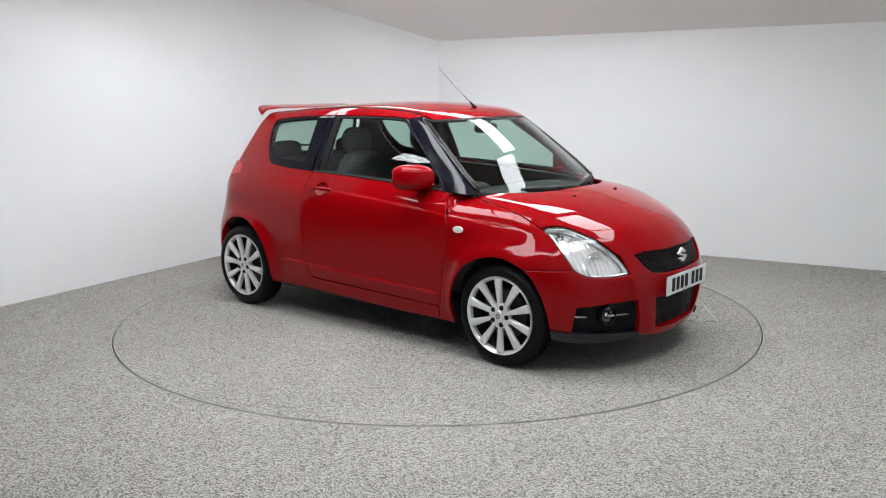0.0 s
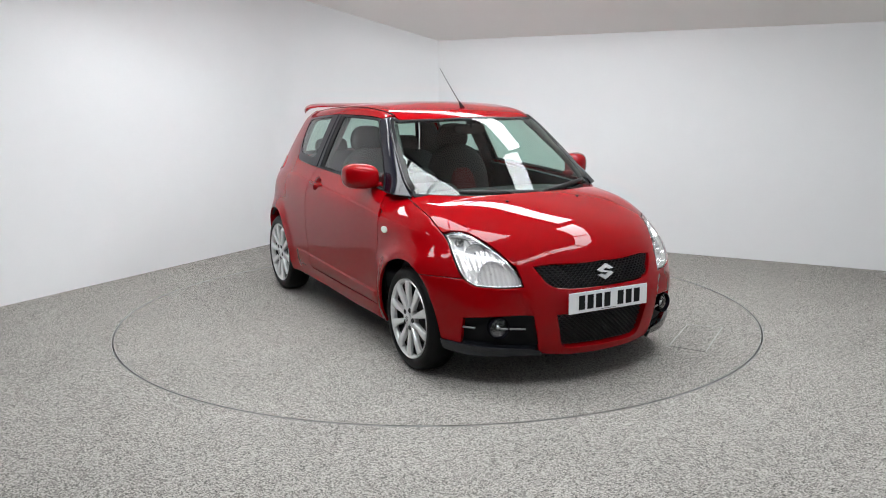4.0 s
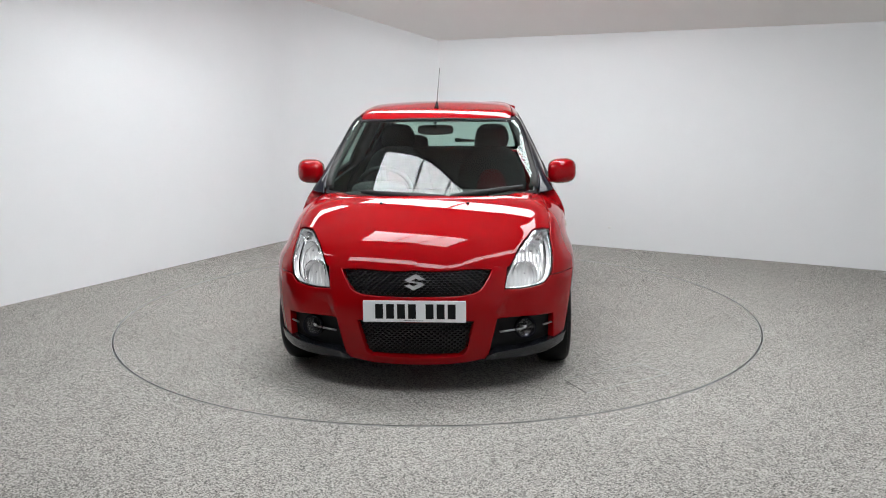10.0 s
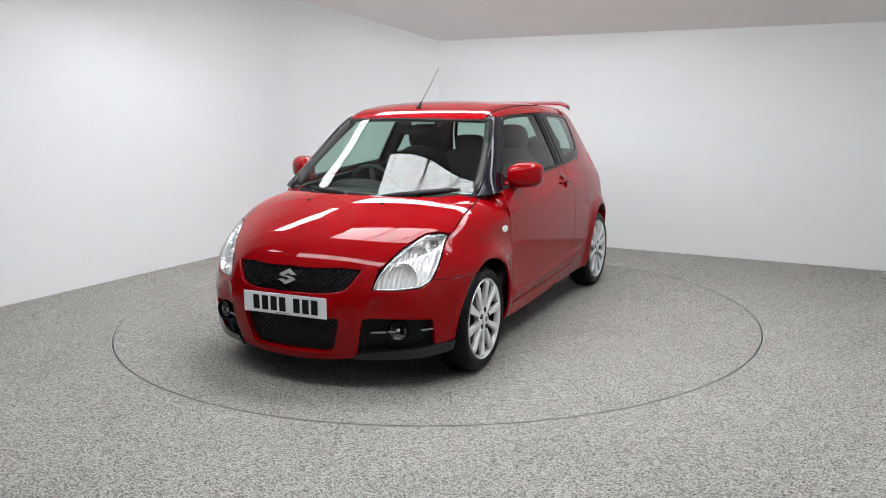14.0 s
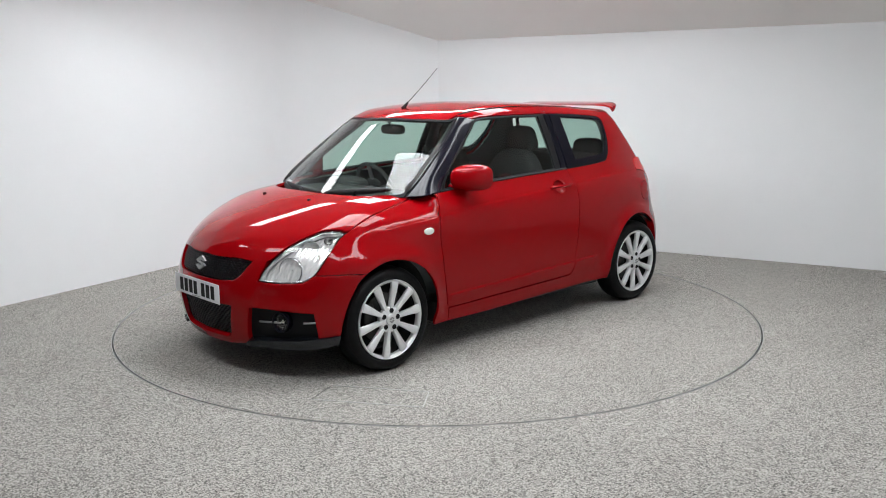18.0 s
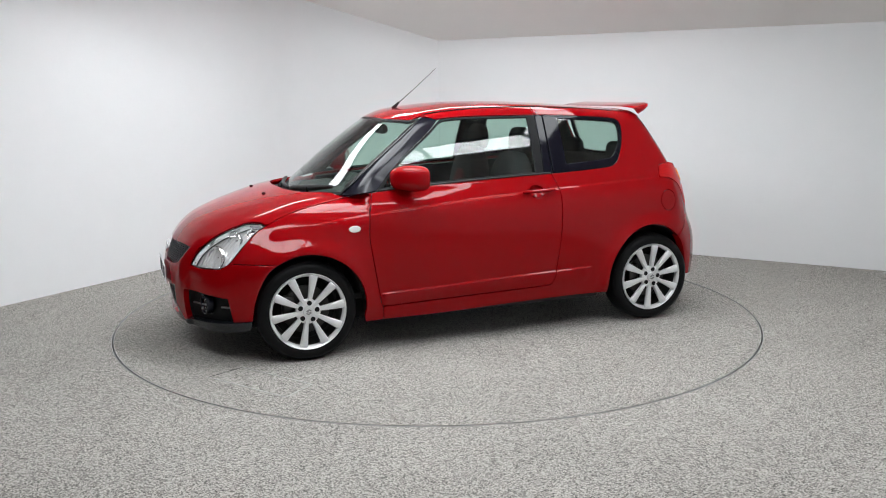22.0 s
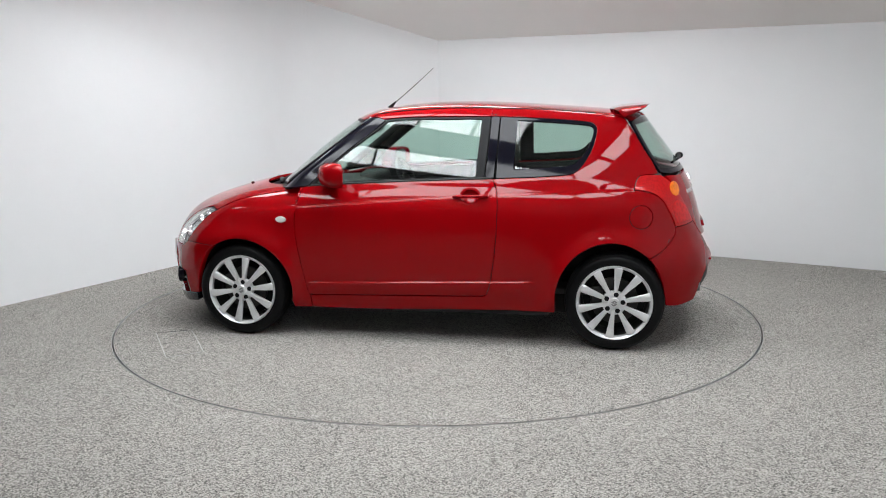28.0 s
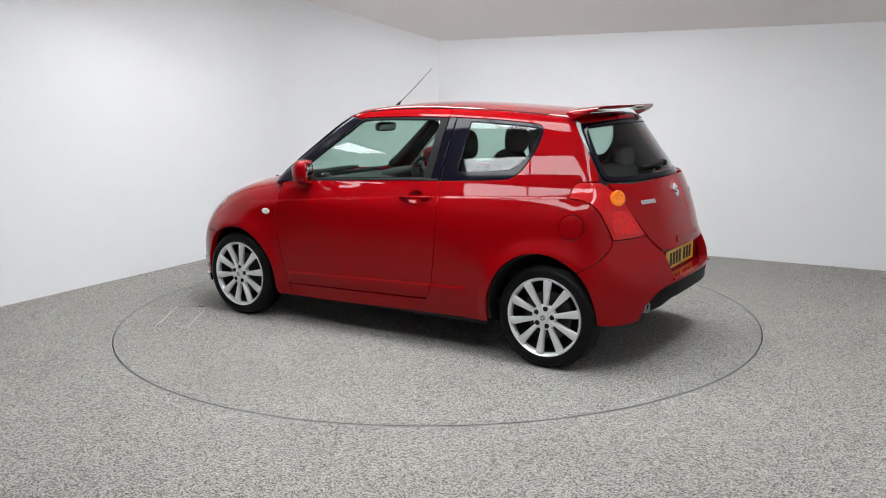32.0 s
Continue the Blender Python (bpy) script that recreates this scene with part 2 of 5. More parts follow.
def light_pane(corners, top, level=None):
    """One lit diffuser in a dark tray; it follows the roof slope, or hangs level. Corners in (q, s)."""
    def under(s):
        return level if level else roof_z(s) - 0.075

    def at(q, s, d):
        return (*plan(q, s), under(s) + d)
    c = np.array(corners, float)
    mid = c.mean(0)
    ins = [tuple(p + (mid - p) / np.linalg.norm(mid - p) * (0.03 if level else 0.022)) for p in c]
    c = [tuple(p) for p in c]
    bm = bmesh.new()
    lo, hi = ([bm.verts.new(at(*p, d)) for p in ins] for d in (0.0, 0.02))
    bm.faces.new(lo)
    bm.faces.new(hi[::-1])
    for i in range(len(lo)):
        j = (i + 1) % len(lo)
        bm.faces.new((lo[i], lo[j], hi[j], hi[i]))
    bmesh.ops.recalc_face_normals(bm, faces=bm.faces)
    part("diffuser", bm, SKYLIGHT, top)
    bm = bmesh.new()
    rings = [[bm.verts.new(at(*p, d)) for p in r] for r, d in ((ins, 0.022), (ins, -0.003), (c, -0.003), (c, 0.07))]
    for a, b in zip(rings, rings[1:]):
        for i in range(len(a)):
            j = (i + 1) % len(a)
            bm.faces.new((a[i], a[j], b[j], b[i]))
    bm.faces.new(rings[-1])
    bmesh.ops.recalc_face_normals(bm, faces=bm.faces)
    part("tray", bm, BAR, top, "dark metal light tray")
    s = float(mid[1])
    bm = bmesh.new()
    prism(bm, [(plan(*mid)[0] + 0.006 * math.cos(a), plan(*mid)[1] + 0.006 * math.sin(a)) for a in np.arange(6) * math.pi / 3], under(s) + 0.068, roof_z(s) + 0.01)
    part("hanger_rod", bm, BAR, top)


def light_ring():
    """A six-sided ring of long lit panes under the roof, and a lower middle row of three."""
    ring = new("ring_light")
    tagged(ring, "six-sided ring of bright white diffuser lights under the roof", "ceiling light")
    for s0, s1, qs, z in ((1.72, 2.20, (-2.05, -0.68, 0.70), 2.66), (6.62, 6.22, (-2.12, -0.75, 0.70, 2.12), None)):
        for a, b in zip(qs, qs[1:]):
            light_pane([(a, s0), (b, s0), (b, s1), (a, s1)], ring, z)
    slants = ([(0.76, 1.80), (1.75, 2.22), (1.62, 2.62), (0.76, 2.26)], [(1.79, 2.25), (2.72, 2.94), (2.40, 3.08), (1.66, 2.65)], [(2.76, 2.96), (2.78, 4.30), (2.38, 4.30), (2.40, 3.10)],
              [(2.78, 4.34), (2.80, 5.62), (2.42, 5.62), (2.38, 4.34)], [(2.80, 5.66), (2.34, 6.50), (2.04, 6.16), (2.42, 5.66)],
              [(-4.12, 5.77), (-3.32, 6.11), (-3.94, 6.10), (-4.55, 5.90)])
    for corners in slants:
        light_pane(corners, ring)
    row = new("panel_light")
    tagged(row, "row of three bright white diffuser lights hung over the car", "ceiling light")
    for corners in ([(-1.97, 2.58), (-2.25, 3.27), (-2.58, 3.68), (-2.16, 3.80), (-1.94, 3.37), (-1.76, 2.68)],):
        light_pane(corners, ring, 2.45)
    qs = (-0.92, -0.25, 0.20, 0.64)
    for a, b in zip(qs, qs[1:]):
        light_pane([(a, 3.64), (b, 3.64), (b, 4.38), (a, 4.38)], row, 2.45)


light_ring()


# ---- the car's skin, as smooth surfaces in the car's space: x forward, y to its left, z up ----
def spline(xs, ys):
    """A natural cubic through the given knots, straight beyond its ends."""
    x, y = np.array(xs, float), np.array(ys, float)
    n = len(x)
    h = np.diff(x)
    A = np.zeros((n, n))
    r = np.zeros(n)
    A[0, 0] = A[-1, -1] = 1
    for i in range(1, n - 1):
        A[i, i - 1], A[i, i], A[i, i + 1] = h[i - 1], 2 * (h[i - 1] + h[i]), h[i]
        r[i] = 6 * ((y[i + 1] - y[i]) / h[i] - (y[i] - y[i - 1]) / h[i - 1])
    m = np.linalg.solve(A, r)

    def f(v):
        v = np.asarray(v, float)
        i = np.clip(np.searchsorted(x, v) - 1, 0, n - 2)
        w = np.clip(v, x[0], x[-1])
        a, b = x[i + 1] - w, w - x[i]
        s = (m[i] * a ** 3 + m[i + 1] * b ** 3) / (6 * h[i]) + (y[i] / h[i] - m[i] * h[i] / 6) * a + (y[i + 1] / h[i] - m[i + 1] * h[i] / 6) * b
        d0 = (y[1] - y[0]) / h[0] - h[0] * (2 * m[0] + m[1]) / 6
        d1 = (y[-1] - y[-2]) / h[-1] + h[-1] * (2 * m[-1] + m[-2]) / 6
        return s + np.minimum(v - x[0], 0) * d0 + np.maximum(v - x[-1], 0) * d1
    return f


def smax(a, b, k):
    h = np.maximum(k - np.abs(a - b), 0) / k
    return np.maximum(a, b) + h * h * k / 4


def bell(v, c, w):
    return np.exp(-((v - c) / w) ** 2)


def ramp(v, a, b):
    u = np.clip((v - a) / (b - a), 0, 1)
    return u * u * (3 - 2 * u)


HUB_F, HUB_R, HUB_Z = 1.19, -1.19, 0.300
SECTION = spline([0.15, 0.25, 0.35, 0.5, 0.65, 0.78, 0.87, 0.95, 1.02, 1.1, 1.25, 1.39, 1.45, 1.52],
                 [0.775, 0.796, 0.811, 0.824, 0.829, 0.826, 0.8095, 0.7740, 0.7375, 0.699, 0.626, 0.554, 0.518, 0.475])


def GLASS_SECTION(z):
    """Evenly curved side glass above the belt line."""
    return 0.7327 - 0.445 * (z - 1.03) - 0.165 * (z - 1.03) ** 2


LOW_X = spline([-1.85, -1.6, -1.4, -1.2, -0.9, -0.4, 0.3, 0.85, 1.2, 1.45, 1.6, 1.75, 1.95],
               [-0.12, -0.055, -0.014, 0.006, 0.008, 0.002, 0.0, 0.002, 0.018, 0.010, -0.014, -0.06, -0.15])
MID_X = spline([-1.85, -1.6, -1.33, -1.0, -0.6, 0.0, 0.5, 0.85, 1.1, 1.3, 1.5, 1.7, 1.95],
               [-0.13, -0.085, -0.047, -0.018, -0.003, 0.0, 0.0, -0.006, -0.028, -0.054, -0.088, -0.13, -0.19])
TOP_X = spline([-1.7, -1.4, -1.1, -0.7, -0.2, 0.3, 0.6, 0.9, 1.2],
               [-0.145, -0.072, -0.026, -0.002, 0.0, -0.006, -0.017, -0.034, -0.06])


def half_width(x, z):
    """The body side's distance from the middle plane."""
    lo = 1 - ramp(z, 0.5, 0.78)
    hi = ramp(z, 0.86, 1.02 + 0.08 * ramp(x, 0.55, 0.85))
    belt = 1.018 - 0.042 * x - 0.02 * x * x
    up = ramp(z, belt - 0.035, belt + 0.010) * (1 - ramp(x, 0.58, 0.78))
    y = SECTION(z) * (1 - up) + GLASS_SECTION(z) * up + LOW_X(x) * lo + MID_X(x) * (1 - lo) * (1 - hi) + TOP_X(x) * hi
    for hx, rr in ((HUB_F, 0.345), (HUB_R, 0.355)):
        r = np.hypot(x - hx, (z - HUB_Z) * 0.97)
        y = y + 0.024 * bell(r, rr, 0.055) * ramp(z, 0.16, 0.3)
        if hx > 0:
            y = y + 0.011 * bell(r, 0.40, 0.075) * ramp(z, 0.50, 0.62)
    # the moulded ledge along the lower door, and a fine step under the glass
    rib = rib_line(x)
    span = ramp(x, -0.72, -0.64) * (1 - ramp(x, 0.715, 0.745))
    y = y + 0.012 * span * (1 - ramp(z, rib - 0.003, rib + 0.011)) * ramp(z, 0.26, 0.37)
    line = crease_line(x)
    return y + 0.0045 * (1 - ramp(z, line - 0.005, line + 0.009)) * ramp(z, line - 0.13, line - 0.02) * ramp(x, -1.40, -1.2) * (1 - ramp(x, 1.0, 1.3))


def rib_line(x):
    return 0.388 - 0.036 * x


def crease_line(x):
    return 0.908 - 0.068 * x - 0.014 * x * x


BONNET = spline([0.9, 1.1, 1.257, 1.455, 1.614, 1.755, 1.836, 1.899, 1.96],
                [1.01, 0.988, 0.962, 0.913, 0.863, 0.801, 0.750, 0.687, 0.59])
NOSE = spline([0.12, 0.2, 0.3, 0.42, 0.52, 0.62, 0.7, 0.8], [1.855, 1.893, 1.922, 1.936, 1.932, 1.915, 1.895, 1.86])
NOSE_PLAN = spline([0.0, 0.26, 0.40, 0.5, 0.6, 0.69, 0.77, 0.83, 0.9], [0.0, 0.030, 0.076, 0.126, 0.192, 0.275, 0.385, 0.51, 0.76])
TAIL_LOW = spline([0.15, 0.22, 0.32, 0.43, 0.53, 0.60, 0.66, 0.74, 0.85, 0.97, 1.08], [1.75, 1.785, 1.808, 1.816, 1.808, 1.790, 1.762, 1.735, 1.705, 1.660, 1.605])
TAIL_PLAN = spline([0.0, 0.3, 0.45, 0.58, 0.68, 0.76, 0.82, 0.9], [0.0, 0.022, 0.064, 0.124, 0.200, 0.295, 0.41, 0.70])


def lower_skin(x, y, z):
    """Negative inside the lower body: wings, doors, bonnet, bumpers."""
    a = np.abs(y)
    side = a - half_width(x, z)
    sweep = NOSE_PLAN(np.minimum(a, 0.72)) * ramp(x, 1.15, 1.75)
    top = z - (BONNET(x + sweep) - 0.105 * a * a - 0.075 * a ** 4)
    # the middle of the bumper stands proud of its corners, with an upright fold
    fold = 0.388 + 0.20 * (z - 0.22)
    back = 0.020 * ramp(a, fold - 0.012, fold + 0.020) * (1 - ramp(a, fold + 0.03, fold + 0.26)) * (1 - ramp(z, 0.48, 0.56))
    front = x - (NOSE(z) - NOSE_PLAN(a) - back)
    rear = -(TAIL_LOW(z) - TAIL_PLAN(a)) - x
    f = smax(side, front, 0.07)
    f = np.where(x > 0.6, smax(f, np.where(x > 0.8, top, -1.0), 0.15), f)
    return smax(f, rear, 0.08)


ROOF = spline([-1.5, -1.3, -1.16, -0.84, -0.45, -0.15, 0.105, 0.262, 0.4, 0.52, 0.7],
              [1.400, 1.424, 1.438, 1.463, 1.487, 1.4935, 1.485, 1.469, 1.448, 1.421, 1.36])
SCREEN = spline([0.40, 0.576, 0.735, 0.836, 0.957, 1.058, 1.16, 1.26], [1.485, 1.382, 1.273, 1.196, 1.095, 1.008, 0.918, 0.83])
TAIL_TOP = spline([0.9, 0.988, 1.048, 1.141, 1.281, 1.361, 1.42, 1.5], [1.715, 1.668, 1.625, 1.558, 1.452, 1.392, 1.345, 1.28])


def upper_skin(x, y, z):
    """Negative inside the cabin: roof, pillars and glass."""
    a = np.abs(y)
    side = a - half_width(x, z)
    roof = z - (ROOF(x) - 0.10 * a * a)
    screen = z - (SCREEN(x + (0.42 + 0.13 * ramp(z, 1.0, 1.28)) * a * a) - 0.01 * a * a)
    rear = -(TAIL_TOP(z) - 0.50 * a * a) - x
    f = smax(roof, side, 0.075)
    f = smax(f, np.where(x > -0.2, screen * 0.8, -1.0), 0.035)
    return smax(f, rear, 0.05)


def gradient(fn, p):
    e = 1e-4
    g = np.stack([fn(*(p + np.eye(3)[i] * e).T) - fn(*(p - np.eye(3)[i] * e).T) for i in range(3)], 1)
    return g / np.linalg.norm(g, axis=1, keepdims=True)


def meet(fn, origin, way, near, far):
    """Where rays from outside (near) first enter the skin on their way in (to far)."""
    t0 = np.full(len(origin), near, float)
    step = (far - near) / 60
    inside = np.zeros(len(origin), bool)
    for k in range(60):
        p = origin + way * (t0 + step)[:, None]
        now = fn(*p.T) < 0
        inside |= now
        t0 = np.where(inside, t0, t0 + step)
    t1 = t0 + step
    for _ in range(26):
        mid = (t0 + t1) / 2
        neg = fn(*(origin + way * mid[:, None]).T) < 0
        t1 = np.where(neg, mid, t1)
        t0 = np.where(neg, t0, mid)
    return origin + way * t1[:, None]


# ---- car materials ----
def car_paint(name, color):
    """Solid red paint under clear lacquer, with faint orange peel."""
    m, n, l, b = shader(name)
    b.inputs["Base Color"].default_value = (*color, 1)
    b.inputs["Roughness"].default_value = 0.5
    b.inputs["Specular IOR Level"].default_value = 0.0
    b.inputs["Coat Weight"].default_value = 1.0
    b.inputs["Coat Roughness"].default_value = 0.008
    b.inputs["Coat IOR"].default_value = 1.31
    tc = n.new("ShaderNodeTexCoord")
    no = n.new("ShaderNodeTexNoise")
    no.inputs["Scale"].default_value = 55
    l.new(tc.outputs["Object"], no.inputs["Vector"])
    bu = n.new("ShaderNodeBump")
    bu.inputs["Strength"].default_value = 0.008
    bu.inputs["Distance"].default_value = 0.001
    l.new(no.outputs["Fac"], bu.inputs["Height"])
    l.new(bu.outputs["Normal"], b.inputs["Coat Normal"])
    return m


RED = car_paint("red_lacquer", (0.258, 0.0010, 0.003))
GREY_LIP = plain("dark_grey_satin_paint", (0.008, 0.009, 0.012), 0.12, coat=0.6, spec=0.2)
BLACK_GLOSS = plain("gloss_black_trim", (0.004, 0.004, 0.008), 0.06, spec=0.15)
PILLAR_BLACK = plain("navy_black_pillar_film", (0.004, 0.004, 0.009), 0.16, spec=0.26)
BLACK_TRIM = plain("black_textured_plastic", (0.008, 0.008, 0.009), 0.5, grain=0.2, scale=500, spec=0.12)
RUBBER = plain("black_rubber", (0.011, 0.011, 0.012), 0.6, grain=0.25, scale=220, vary=0.15)
TYRE_RUBBER = plain("tyre_rubber", (0.0045, 0.0045, 0.005), 0.45, spec=0.15, grain=0.3, scale=160, vary=0.2)
ALLOY = plain("silver_alloy_paint", (0.76, 0.77, 0.78), 0.28, 0.42, coat=0.4, vary=0.05, scale=120)
CHROME = plain("chrome", (0.82, 0.83, 0.84), 0.08, 1.0)
STEEL = plain("machined_steel", (0.32, 0.32, 0.33), 0.4, 1.0, grain=0.1, scale=150)
UNDER = plain("underbody_black", (0.010, 0.010, 0.010), 0.85, grain=0.2, scale=60)
GLASS = glazing("green_tinted_glass", (0.76, 0.93, 0.86), 0.88, sheen=0.042)
DARK_GLASS = glazing("tinted_rear_glass", (0.76, 0.93, 0.86), 0.80, sheen=0.033)
LENS = glazing("clear_lamp_lens", (1.0, 1.0, 1.0), 0.97, sheen=0.05)
PLATE_WHITE = plain("white_reflective_plate", (0.78, 0.79, 0.80), 0.35, vary=0.02, scale=80)
PLATE_YELLOW = plain("yellow_reflective_plate", (0.80, 0.50, 0.02), 0.35, vary=0.02, scale=80)
PLATE_BLACK = plain("plate_black", (0.005, 0.005, 0.006), 0.5, spec=0.2)
BRAKE = plain("dark_worn_brake_steel", (0.07, 0.068, 0.066), 0.45, 0.8, grain=0.1, scale=150)
BARREL = plain("dull_grey_barrel", (0.04, 0.04, 0.041), 0.5, 0.5, vary=0.2, scale=40)
CLOTH = plain("black_seat_cloth", (0.014, 0.014, 0.016), 0.95, grain=0.5, scale=420, vary=0.25)
CLOTH_RED = plain("dark_red_seat_cloth", (0.08, 0.006, 0.008), 0.95, grain=0.5, scale=420, vary=0.25)
DASH = plain("dark_dashboard_plastic", (0.012, 0.012, 0.013), 0.6, grain=0.3, scale=350)
LINING = plain("grey_headlining", (0.30, 0.29, 0.27), 0.95, grain=0.2, scale=260, vary=0.08)
PILLAR_TRIM = plain("dark_pillar_trim", (0.022, 0.022, 0.021), 0.7, grain=0.05, scale=300)
TRIM_GREY = plain("dark_grey_cabin_trim", (0.020, 0.020, 0.021), 0.65, grain=0.08, scale=300)


def lamp_red(name, color, rough=0.06, scale=85):
    m, n, l, b = shader(name)
    b.inputs["Base Color"].default_value = (*color, 1)
    b.inputs["Roughness"].default_value = 0.5
    b.inputs["Specular IOR Level"].default_value = 0.05
    b.inputs["Coat Weight"].default_value = 1.0
    b.inputs["Coat Roughness"].default_value = rough
    b.inputs["Coat IOR"].default_value = 1.38
    tc = n.new("ShaderNodeTexCoord")
    vo = n.new("ShaderNodeTexVoronoi")
    vo.inputs["Scale"].default_value = scale
    l.new(tc.outputs["Object"], vo.inputs["Vector"])
    mr = n.new("ShaderNodeMapRange")
    mr.inputs["From Max"].default_value = 0.7
    mr.inputs["To Min"].default_value, mr.inputs["To Max"].default_value = 0.82, 1.2
    l.new(vo.outputs["Distance"], mr.inputs["Value"])
    hs = n.new("ShaderNodeHueSaturation")
    hs.inputs["Color"].default_value = (*color, 1)
    l.new(mr.outputs["Result"], hs.inputs["Value"])
    l.new(hs.outputs["Color"], b.inputs["Base Color"])
    return m


def fluted(name, color):
    """Bright lamp reflector with upright flutes in relief."""
    m, n, l, b = shader(name)
    b.inputs["Base Color"].default_value = (*color, 1)
    b.inputs["Roughness"].default_value = 0.10
    b.inputs["Metallic"].default_value = 0.46
    tc = n.new("ShaderNodeTexCoord")
    wv = n.new("ShaderNodeTexWave")
    wv.bands_direction = "Y"
    wv.inputs["Scale"].default_value = 15
    wv.inputs["Distortion"].default_value = 1.2
    wv.inputs["Detail"].default_value = 0
    l.new(tc.outputs["Object"], wv.inputs["Vector"])
    bu = n.new("ShaderNodeBump")
    bu.inputs["Strength"].default_value = 0.6
    bu.inputs["Distance"].default_value = 0.005
    l.new(wv.outputs["Fac"], bu.inputs["Height"])
    l.new(bu.outputs["Normal"], b.inputs["Normal"])
    return m


TAIL_RED = lamp_red("red_tail_lens", (0.42, 0.003, 0.005), 0.015)
STOP_RED = lamp_red("bright_red_lens", (0.56, 0.006, 0.008), 0.015, 40)
AMBER = lamp_red("amber_lens", (0.80, 0.18, 0.008), 0.015, 45)
REFLECTOR = fluted("lamp_reflector", (0.95, 0.955, 0.96))
FOG_BOWL = plain("fog_bowl", (0.05, 0.05, 0.053), 0.15, 0.8)
MAST = plain("dark_grey_mast", (0.10, 0.10, 0.105), 0.35, 0.3)
BULB_GREY = plain("grey_bulb_cap", (0.20, 0.20, 0.21), 0.2, 0.7)
MIRROR = plain("mirror_glass", (0.22, 0.23, 0.24), 0.03, 1.0)
BOWL = plain("lamp_bowl", (0.94, 0.945, 0.95), 0.06, 0.8)
GRILLE = plain("black_grille_plastic", (0.022, 0.022, 0.024), 0.36, spec=0.4)
SILVER = plain("satin_silver_badge", (0.72, 0.73, 0.74), 0.22, 0.55)
SIDE_LENS = plain("clear_side_repeater", (0.72, 0.71, 0.66), 0.15, coat=1.0)


# ---- panels cut out of the skin ----
class View:
    """A way to look at the skin: flat coordinates to rays."""

    def __init__(self, rays, near, far):
        self.rays, self.near, self.far = rays, near, far


FAN_F, FAN_R, FAN_K = 1.15, -1.10, 0.66


def fan_rays(pivot, sign):
    def rays(u, v):
        a = u / FAN_K
        d = np.stack([sign * np.cos(a), np.sin(a), 0 * a], 1)
        return np.stack([pivot + 0 * a, 0 * a, v], 1) + 1.2 * d, -d
    return rays


SIDE = View(lambda u, v: (np.stack([u, 0 * u + 1.3, v], 1), np.tile((0.0, -1.0, 0.0), (len(u), 1))), 0, 1.25)
ABOVE = View(lambda u, v: (np.stack([u, v, 0 * u + 1.9], 1), np.tile((0.0, 0.0, -1.0), (len(u), 1))), 0, 1.7)
BEHIND = View(lambda u, v: (np.stack([0 * u - 2.3, u, v], 1), np.tile((1.0, 0.0, 0.0), (len(u), 1))), 0, 1.7)
AHEAD = View(lambda u, v: (np.stack([0 * u + 2.3, u, v], 1), np.tile((-1.0, 0.0, 0.0), (len(u), 1))), 0, 1.7)
FRONT_FAN = View(fan_rays(FAN_F, 1.0), 0, 1.15)
REAR_FAN = View(fan_rays(FAN_R, -1.0), 0, 1.15)


def on_skin(view, skin, uv):
    uv = np.array(uv, float)
    o, w = view.rays(uv[:, 0], uv[:, 1])
    return meet(skin, o, w, view.near, view.far)


def fan_f(x, y, z):
    return (math.atan2(y, x - FAN_F) * FAN_K, z)


def fan_r(x, y, z):
    return (math.atan2(y, -(x - FAN_R)) * FAN_K, z)


def rounded(points, gap=0.02, closed=True):
    """A smooth line through points; a third value marks a sharp corner."""
    pts = [np.array(p[:2], float) for p in points]
    sharp = [len(p) > 2 for p in points]
    n = len(pts)
    out = []
    for i in range(n if closed else n - 1):
        p1, p2 = pts[i], pts[(i + 1) % n]
        p0 = pts[i - 1] if (closed or i) and not sharp[i] else 2 * p1 - p2
        last = not closed and i + 2 >= n
        p3 = pts[(i + 2) % n] if not sharp[(i + 1) % n] and not last else 2 * p2 - p1
        k = max(1, int(math.ceil(np.linalg.norm(p2 - p1) / gap)))
        # keep the tangents short next to long neighbours
        d = np.linalg.norm(p2 - p1) + 1e-9
        m1 = (p2 - p0) * 0.5
        m2 = (p3 - p1) * 0.5
        m1 *= min(1, 1.2 * d / (np.linalg.norm(m1) + 1e-9))
        m2 *= min(1, 1.2 * d / (np.linalg.norm(m2) + 1e-9))
        for j in range(k):
            t = j / k
            out.append((2 * t ** 3 - 3 * t ** 2 + 1) * p1 + (t ** 3 - 2 * t ** 2 + t) * m1 + (3 * t ** 2 - 2 * t ** 3) * p2 + (t ** 3 - t ** 2) * m2)
    if not closed:
        out.append(pts[-1])
    return np.array(out)


def area2(loop):
    x, y = loop[:, 0], loop[:, 1]
    return float(np.sum(x * np.roll(y, -1) - np.roll(x, -1) * y))


def inset(loop, d):
    """The loop moved inwards by d (counter-clockwise loops)."""
    e = np.roll(loop, -1, 0) - loop
    e /= np.linalg.norm(e, axis=1, keepdims=True) + 1e-12
    nrm = np.stack([-e[:, 1], e[:, 0]], 1)
    m = nrm + np.roll(nrm, 1, 0)
    m /= np.maximum(np.sum(m * nrm, 1, keepdims=True), 0.5)
    return loop + m * d


